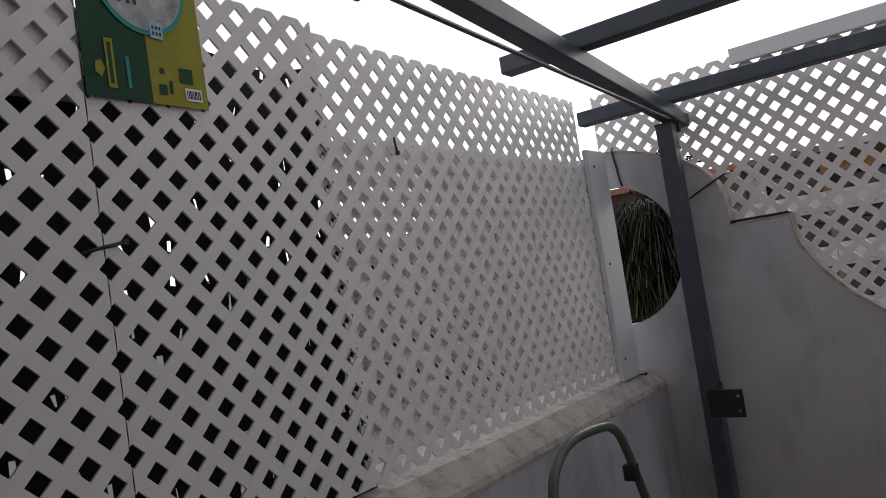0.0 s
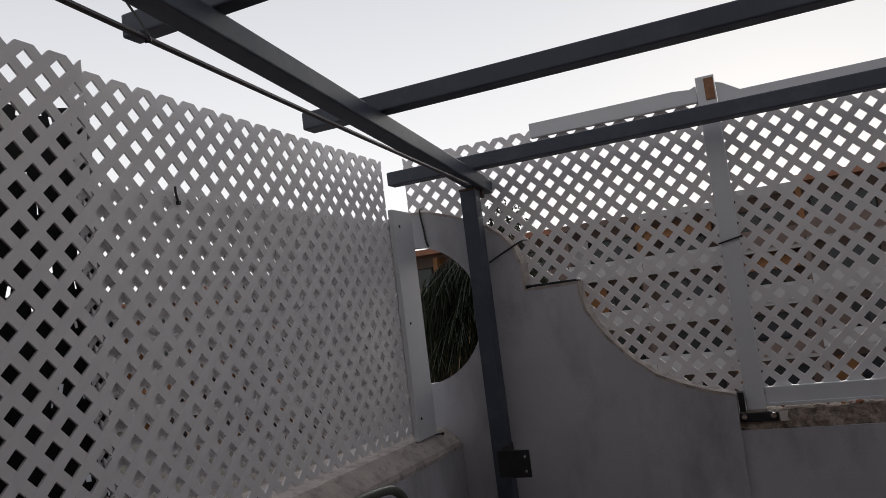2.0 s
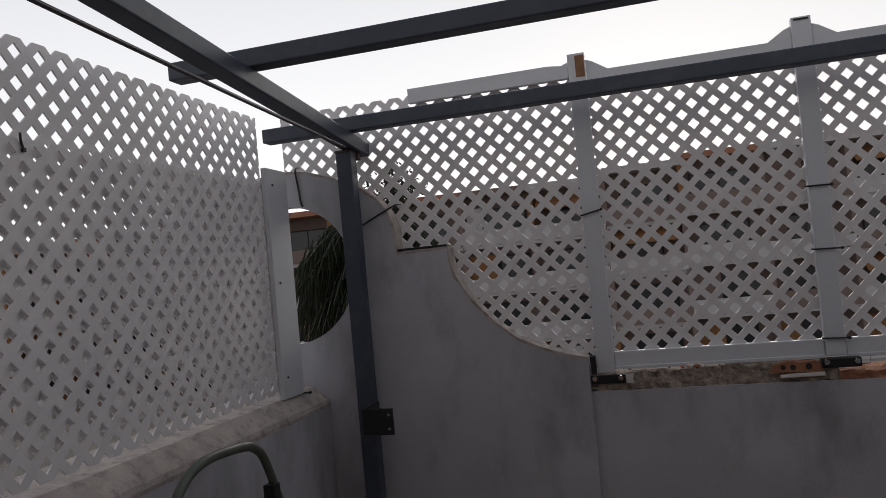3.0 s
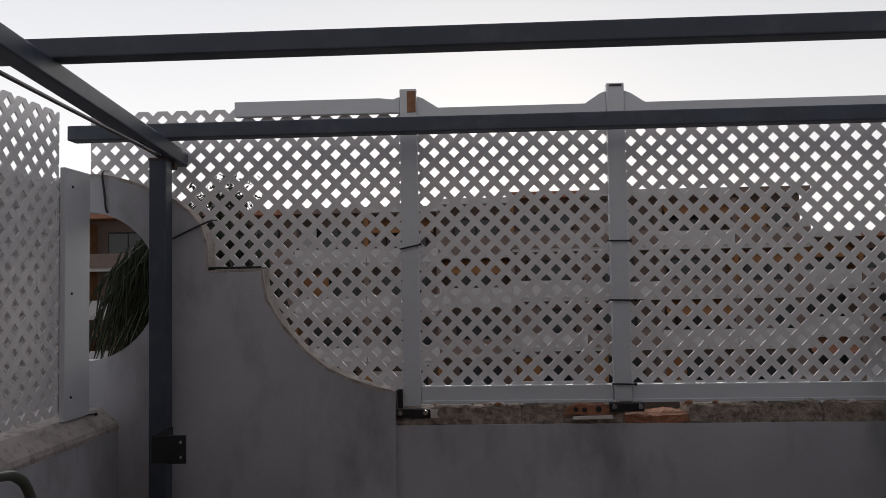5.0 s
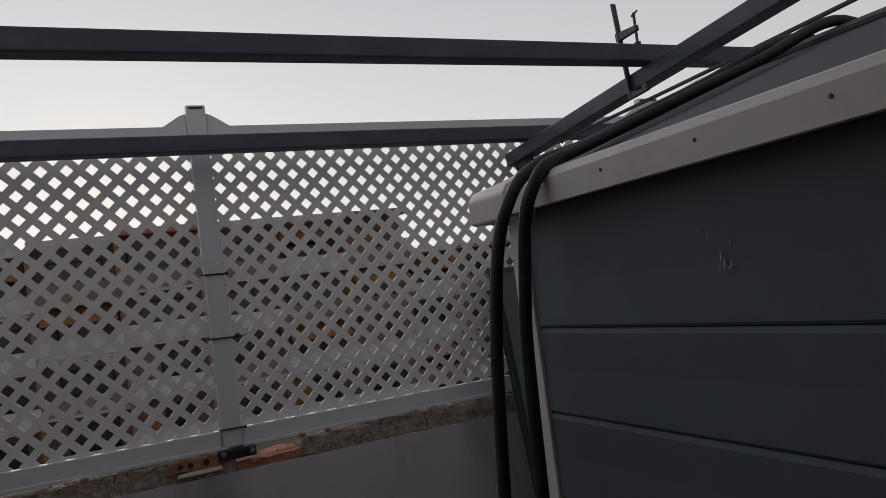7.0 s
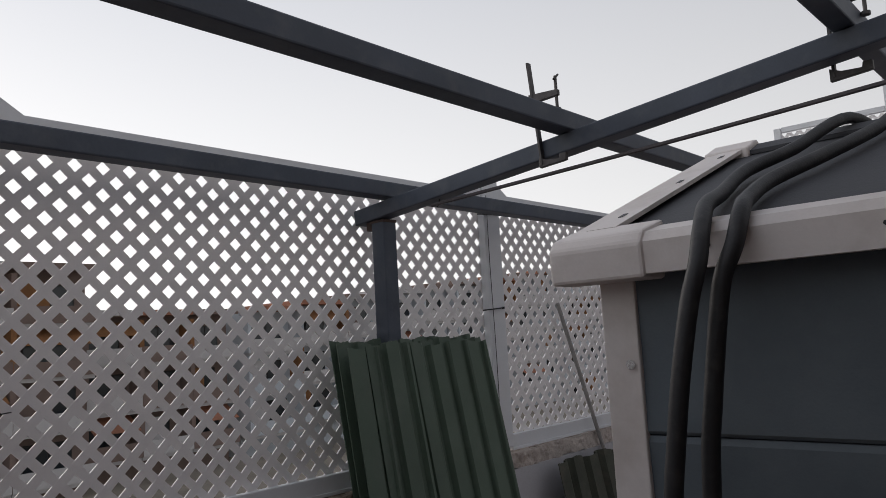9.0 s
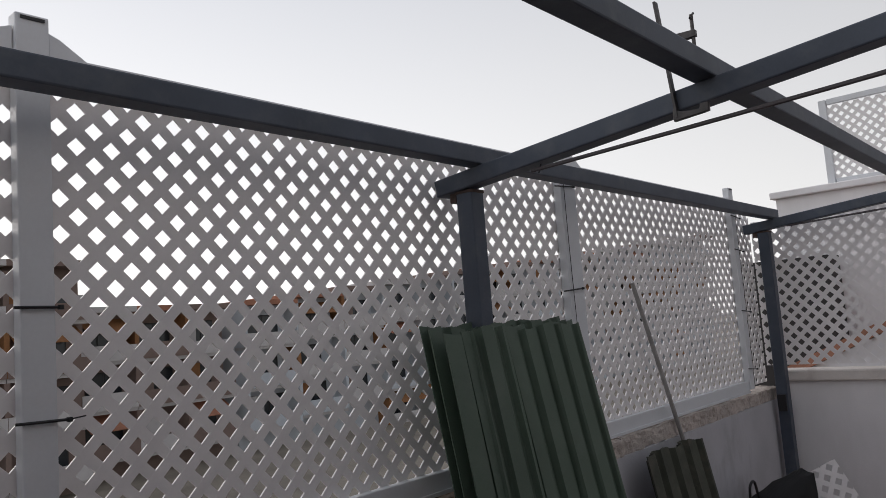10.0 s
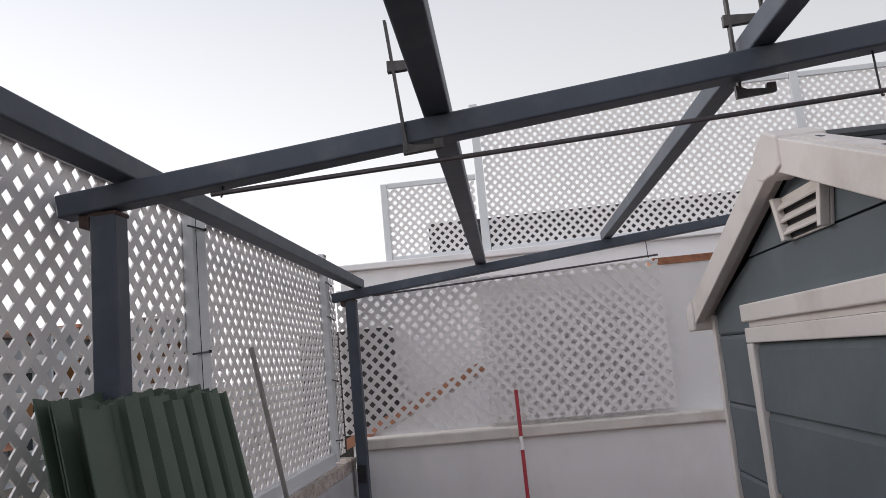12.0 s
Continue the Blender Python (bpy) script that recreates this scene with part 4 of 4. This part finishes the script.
def sheet(y0, y1, z0, z1, x, material, name, parent=bag, label=""):
    n = 8
    bm = bmesh.new()
    g = []
    for j in range(n + 1):
        g.append([bm.verts.new((x + 0.0015 * math.sin(9 * (y0 + (y1 - y0) * i / n)) * math.sin(7 * (z0 + (z1 - z0) * j / n)), y0 + (y1 - y0) * i / n, z0 + (z1 - z0) * j / n)) for i in range(n + 1)])
    for j in range(n):
        for i in range(n):
            bm.faces.new((g[j][i], g[j][i + 1], g[j + 1][i + 1], g[j + 1][i]))
    r = bmesh.ops.extrude_face_region(bm, geom=bm.faces[:])
    for v in [e for e in r["geom"] if isinstance(e, bmesh.types.BMVert)]:
        v.co.x -= 0.0012
    bmesh.ops.recalc_face_normals(bm, faces=bm.faces[:])
    return part(name, bm, material, parent, label)


sheet(0.705, 0.86, 2.052, 2.44, BX, BAG_GREEN, "green_panel", label="dark green printed half")
sheet(0.8605, 1.01, 2.052, 2.44, BX, BAG_YELLOW, "yellow_panel", label="yellow-green printed half")
ph = prism([(0.863 + 0.115 * math.cos(a * math.pi / 20), 2.335 + 0.125 * math.sin(a * math.pi / 20)) for a in range(40)], "x", BX + 0.0022, BX + 0.0026)
part("round_border", ph, BAG_TEAL, bag, "teal round border")
ph = prism([(0.863 + 0.107 * math.cos(a * math.pi / 20), 2.338 + 0.117 * math.sin(a * math.pi / 20)) for a in range(40)], "x", BX + 0.0027, BX + 0.0031)
part("round_picture", ph, BAG_PHOTO, bag, "faded round picture")
part("emblem", box(BX + 0.0032, BX + 0.0036, 0.873, 0.906, 2.205, 2.245), BAG_EMBLEM, bag, "small teal emblem")
part("name_bar", box(BX + 0.0022, BX + 0.0026, 0.756, 0.776, 2.075, 2.185), BAG_YELLOW, bag, "yellow bar")
part("dark_bar", box(BX + 0.0027, BX + 0.003, 0.762, 0.770, 2.084, 2.176), BAG_GREEN, bag)
part("subtitle_bar", box(BX + 0.0022, BX + 0.0026, 0.803, 0.811, 2.08, 2.15), BAG_TEAL, bag)
part("logo_mark", prism([(0.74 + 0.012 * math.cos(a), 2.115 + 0.02 * math.sin(a)) for a in (0, 1.2, 2.4, 3.6, 4.9)], "x", BX + 0.0022, BX + 0.0026), BAG_YELLOW, bag)
part("barcode_label", box(BX + 0.0022, BX + 0.0026, 0.948, 0.993, 2.068, 2.098), WHITE, bag, "white code label")
for k in range(9):
    part("bar", box(BX + 0.0027, BX + 0.003, 0.952 + 0.0042 * k, 0.954 + 0.0042 * k + 0.0006 * (k % 3), 2.073, 2.093), BLACK, bag)
for y, z, w, h in ((0.88, 2.075, 0.02, 0.024), (0.908, 2.08, 0.008, 0.03), (0.938, 2.11, 0.035, 0.035), (0.886, 2.125, 0.012, 0.012)):
    part("symbol", box(BX + 0.0022, BX + 0.0026, y, y + w, z, z + h), BAG_GREEN, bag)

for y in (0.80, 0.822, 0.838):
    part("picture_stripe", box(BX + 0.0032, BX + 0.0035, y, y + 0.009, 2.275, 2.41), BLACK, bag)
for k in range(6):
    part("emblem_dot", box(BX + 0.0037, BX + 0.004, 0.878 + 0.009 * (k % 3), 0.883 + 0.009 * (k % 3), 2.213 + 0.014 * (k // 3), 2.221 + 0.014 * (k // 3)), BLACK, bag)

# ---- neighbours and distance ----
# upper terrace of the neighbouring house
tagged(part("wall_upper_house", box(8.0, 14.0, -6.0, 4.02, -6.0, 2.68), STUCCO_WHITE), "white wall of a neighbouring house", "wall", kind="structure")
tagged(part("upper_coping", box(7.93, 14.05, -6.0, 4.06, 2.682, 2.75, 0.01), STUCCO_WHITE), "white parapet coping of the upper terrace", "coping", kind="structure")
# plain near-black block that fills the dark area beyond the end lattice
tagged(part("east_dark_block", box(7.6, 7.92, 3.48, 4.4, -6.0, 2.04), FAR_DARK), "near-black block beyond the end lattice", "wall", kind="structure")
UX = 8.05
lattice("white lattice panel on the upper terrace", "x", UX, UX + 0.008, 2.50, 3.46, 2.76, 3.54, (2.6, 3.1), "upper trellis")
lattice("tall white lattice panel on the upper terrace", "x", UX, UX + 0.008, -0.92, 2.38, 2.76, 4.27, (1.6, 3.4), "upper trellis")
lattice("tall white lattice panel on the upper terrace", "x", UX, UX + 0.008, -4.0, -1.03, 2.76, 4.27, (-1.6, 3.4), "upper trellis")
for y, w, zt in ((3.48, 0.07, 3.60), (2.43, 0.09, 4.38), (-0.97, 0.09, 4.34), (-4.0, 0.09, 4.36)):
    p = thing("upper_post", "white post of the upper terrace lattice", "fence post", "upper posts")
    part("post", box(UX - 0.03, UX + 0.03, y - w / 2, y + w / 2, 2.75, zt, 0.005), PVC_FRAME, p)
for y0, y1, z in ((2.48, 3.44, 3.55), (-0.92, 2.38, 4.27), (-3.95, -1.02, 4.27)):
    r = thing("upper_rail", "white top rail of the upper terrace lattice", "rail", "upper rails")
    part("rail", box(UX - 0.02, UX + 0.03, y0, y1, z, z + 0.055, 0.004), PVC_FRAME, r)
    part("rail_lower", box(UX - 0.02, UX + 0.03, y0, y1, 2.75, 2.80, 0.004), PVC_FRAME, r)
# near-black slab that keeps the lower lattice holes dark
tagged(part("upper_dark_slab", box(10.5, 10.7, -5.0, 3.25, 2.76, 3.57), FAR_DARK), "near-black low slab behind the upper terrace lattice", "wall", kind="structure")

# sloping tiled lean-to and a white wall seen through the end lattice
lt = thing("lean_to", "pinkish sloping tiled lean-to roof beside the house", "lean-to")
part("roof", prism([(2.1, 1.84), (3.9, 1.02), (3.9, 0.92), (2.1, 1.74)], "x", 7.2, 7.95), TILE, lt)
part("wall", prism([(2.15, -6.0), (3.85, -6.0), (3.85, 0.94), (2.15, 1.71)], "x", 7.25, 7.9), STUCCO_WHITE, lt)


def building(name, label, x0, x1, y, depth, base, tops, storey, bay, wallm, bandm, seed, awn, yaw=0.0, origin=None):
    """A block of flats with balconies: each storey has parapets, openings with panes, piers and some awnings."""
    rs = random.Random(seed)
    b = thing(name, label, "apartment building", "distant buildings")
    n = int((x1 - x0) / bay)
    w = (x1 - x0) / n
    for k in range(n):
        top = tops(x0 + (k + 0.5) * w)
        xa, xb = x0 + k * w, x0 + (k + 1) * w
        part("bay_wall", box(xa, xb, y + 1.5, y + depth, base, top - 0.35), wallm, b)
        levels = int((top - base) / storey)
        for f in range(levels):
            z = top - 0.4 - (f + 1) * storey
            if z < -6.5:
                break
            # slab, parapet, piers
            part("balcony", box(xa + 0.02, xb - 0.02, y, y + 0.14, z, z + rs.choice((0.85, 0.95, 1.0))), bandm if rs.random() < 0.75 else wallm, b)
            part("slab", box(xa + 0.02, xb - 0.02, y + 0.14, y + 1.5, z - 0.22, z), bandm, b)
            part("pier", box(xa - 0.14, xa + 0.14, y + 0.03, y + 1.5, z + 0.0, z + storey - 0.22), FAR_ORANGE if xa < -14 or rs.random() > 0.8 else wallm, b)
            wa = xa + w * rs.uniform(0.12, 0.3)
            wb = xb - w * rs.uniform(0.1, 0.3)
            # the recess's shade is put into the window's near-black colour
            win = part("window", box(wa, wb, y + 1.44, y + 1.5, z + 0.05, z + 2.25), FAR_DARK, b)
            part("pane", box(wa + 0.08, (wa + wb) / 2 - 0.04, y + 1.40, y + 1.44, z + 0.12, z + 2.15), GLASS_FAR, win)
            part("pane", box((wa + wb) / 2 + 0.04, wb - 0.08, y + 1.40, y + 1.44, z + 0.12, z + 2.15), GLASS_FAR, win)
            if rs.random() < awn:
                part("awning", prism([(y - 0.35, z + storey - 1.15), (y + 1.2, z + storey - 0.3), (y + 1.2, z + storey - 0.36), (y - 0.35, z + storey - 1.21)], "x", xa + 0.3, xb - 0.3), FAR_ORANGE if rs.random() < 0.75 else TILE, b)
            elif rs.random() < 0.4:
                part("curtain", box(xa + 0.25, xa + 0.25 + w * rs.uniform(0.2, 0.5), y + 0.75, y + 0.8, z + 0.1, z + 2.3), rs.choice((FAR_WHITE, FAR_PINK, FAR_ORANGE)), b)
        part("roof_edge", box(xa, xb, y - 0.1, y + depth, top - 0.35, top), TILE if xa < -14 else rs.choice((TILE, FAR_PINK, bandm)), b)
        if rs.random() < 0.18:
            part("chimney", box(xa + 0.8, xa + 1.4, y + 2, y + 2.6, top, top + rs.uniform(0.5, 1.1)), bandm, b)
    return b


def skyline(x):
    return 6.3 if x < -3 else 6.7 if x < 4 else 7.0


building("apartment_building", "long pinkish block of flats with white balconies and orange awnings", -46, 19.3, 45, 9, -6.0, skyline, 2.95, 4.1, FAR_PINK, FAR_WHITE, 5, 0.25)
building("apartment_building", "low brownish block of flats with white balconies", 19.6, 30, 47, 9, -6.0, lambda x: 4.45, 2.9, 3.4, FAR_PINK, FAR_WHITE, 9, 0.35)
building("apartment_building", "pale blue-grey block of flats with plain top wall", 31, 118, 47, 12, -6.0, lambda x: 4.4 + 0.1 * (x - 31), 2.9, 4.4, FAR_PALE, FAR_WHITE, 12, 0.2)
building("apartment_building", "white block of flats with pale balconies", -120, -50, 60, 10, -6.0, lambda x: 7.4, 2.9, 4.2, FAR_WHITE, FAR_WHITE, 15, 0.15)
# palm behind the curved wall
def palm(x, y, top, seed, k_size=1.0):
    rs = random.Random(seed)
    p = thing("palm_tree", "dark fan palm with hanging fronds behind the curved wall", "palm tree")
    part("trunk", tube([(x, y, -6.0), (x + 0.06, y, -3), (x, y, top - 0.35)], [0.16, 0.14, 0.15], 10, 5), BARK, p)
    green, dry = bmesh.new(), bmesh.new()
    for k in range(640):
        az = rs.uniform(0, 2 * math.pi)
        start = rs.uniform(-0.9, 1.0)
        ln = k_size * rs.uniform(0.55, 0.95)
        bm = dry if start < -0.25 and rs.random() < 0.5 else green
        d = Vector((math.cos(az), math.sin(az), start)).normalized()
        base = Vector((x, y, top - k_size * (0.25 + rs.uniform(-0.1, 0.35))))
        prev = None
        stem = []
        for t in range(6):
            s = t / 5
            stem.append(base + d * ln * s + Vector((0, 0, -0.75 * ln * s * s)))
        side = d.cross(Vector((0, 0, 1))).normalized()
        for i in range(2, 6):
            for sd in (-1, 1):
                for q in range(2):
                    root = stem[i - 1].lerp(stem[i], q / 2)
                    tip = root + k_size * (side * sd * rs.uniform(0.03, 0.12) + d * rs.uniform(0.05, 0.15) + Vector((0, 0, -rs.uniform(0.25, 0.55))))
                    wv = d * 0.008 * k_size
                    mid = root.lerp(tip, 0.5) + Vector((0, 0, 0.04))
                    v = [bm.verts.new(c) for c in (root - wv, root + wv, mid + wv * 1.2, tip, mid - wv * 1.2)]
                    bm.faces.new(v)
        for i in range(5):
            a, b2 = stem[i], stem[i + 1]
            v = [bm.verts.new(c) for c in (a - side * 0.008, a + side * 0.008, b2 + side * 0.006, b2 - side * 0.006)]
            bm.faces.new(v)
    tagged(part("fronds", green, PALM, p), kind="stuff")
    tagged(part("dry_fronds", dry, PALM_DRY, p, "dry brown hanging fronds"), kind="stuff")


palm(-4.7, 12.0, 2.75, 2, 1.75)


def broadleaf(x, y, base, top, spread, seed):
    """A small street tree: tapered trunk, forking limbs and a loose crown of leaf clumps."""
    rs = random.Random(seed)
    t = thing("tree", "dark leafy tree standing before the block of flats", "tree", at=(x, y, base))
    h = top - base
    part("trunk", tube([(0, 0, 0), (0.12, 0.05, h * 0.3), (0.0, 0, h * 0.62)], [0.24, 0.18, 0.13], 9, 4), BARK, t)
    leaves = bmesh.new()
    for k in range(9):
        az, reach = k * 2.4 + rs.uniform(-0.4, 0.4), spread * rs.uniform(0.35, 0.85)
        z0 = h * rs.uniform(0.42, 0.6)
        tip = Vector((reach * math.cos(az), reach * math.sin(az), h * rs.uniform(0.66, 0.93)))
        part("limb", tube([(0.04, 0.02, z0), (tip.x * 0.4, tip.y * 0.4, z0 + 0.35 * (tip.z - z0)), tip], [0.09, 0.06, 0.025], 7, 4), BARK, t)
        for c in range(14):
            centre = tip + Vector((rs.gauss(0, 0.36), rs.gauss(0, 0.36), rs.gauss(-0.1, 0.42)))
            for q in range(34):
                p = centre + Vector((rs.gauss(0, 0.2), rs.gauss(0, 0.2), rs.gauss(0, 0.17)))
                p.z = min(p.z, h + rs.uniform(-0.1, 0.1))
                a = Vector((rs.uniform(-1, 1), rs.uniform(-1, 1), rs.uniform(-1, 1))).normalized() * 0.11
                b = a.cross(Vector((rs.uniform(-1, 1), rs.uniform(-1, 1), rs.uniform(-1, 1)))).normalized() * 0.045
                leaves.faces.new([leaves.verts.new(p + o) for o in (-a, b, a, -b)])
    tagged(part("crown", leaves, PALM, t), kind="stuff")


broadleaf(-9.9, 28.0, -6.0, 6.15, 1.35, 21)


# neighbour's pale wall beyond the doubled lattice
tagged(part("wall_west_neighbour", box(-4.2, -4.0, -2.0, 3.4, -6.0, 1.75), FAR_PALE), "pale wall of the neighbouring plot", "wall", kind="structure")
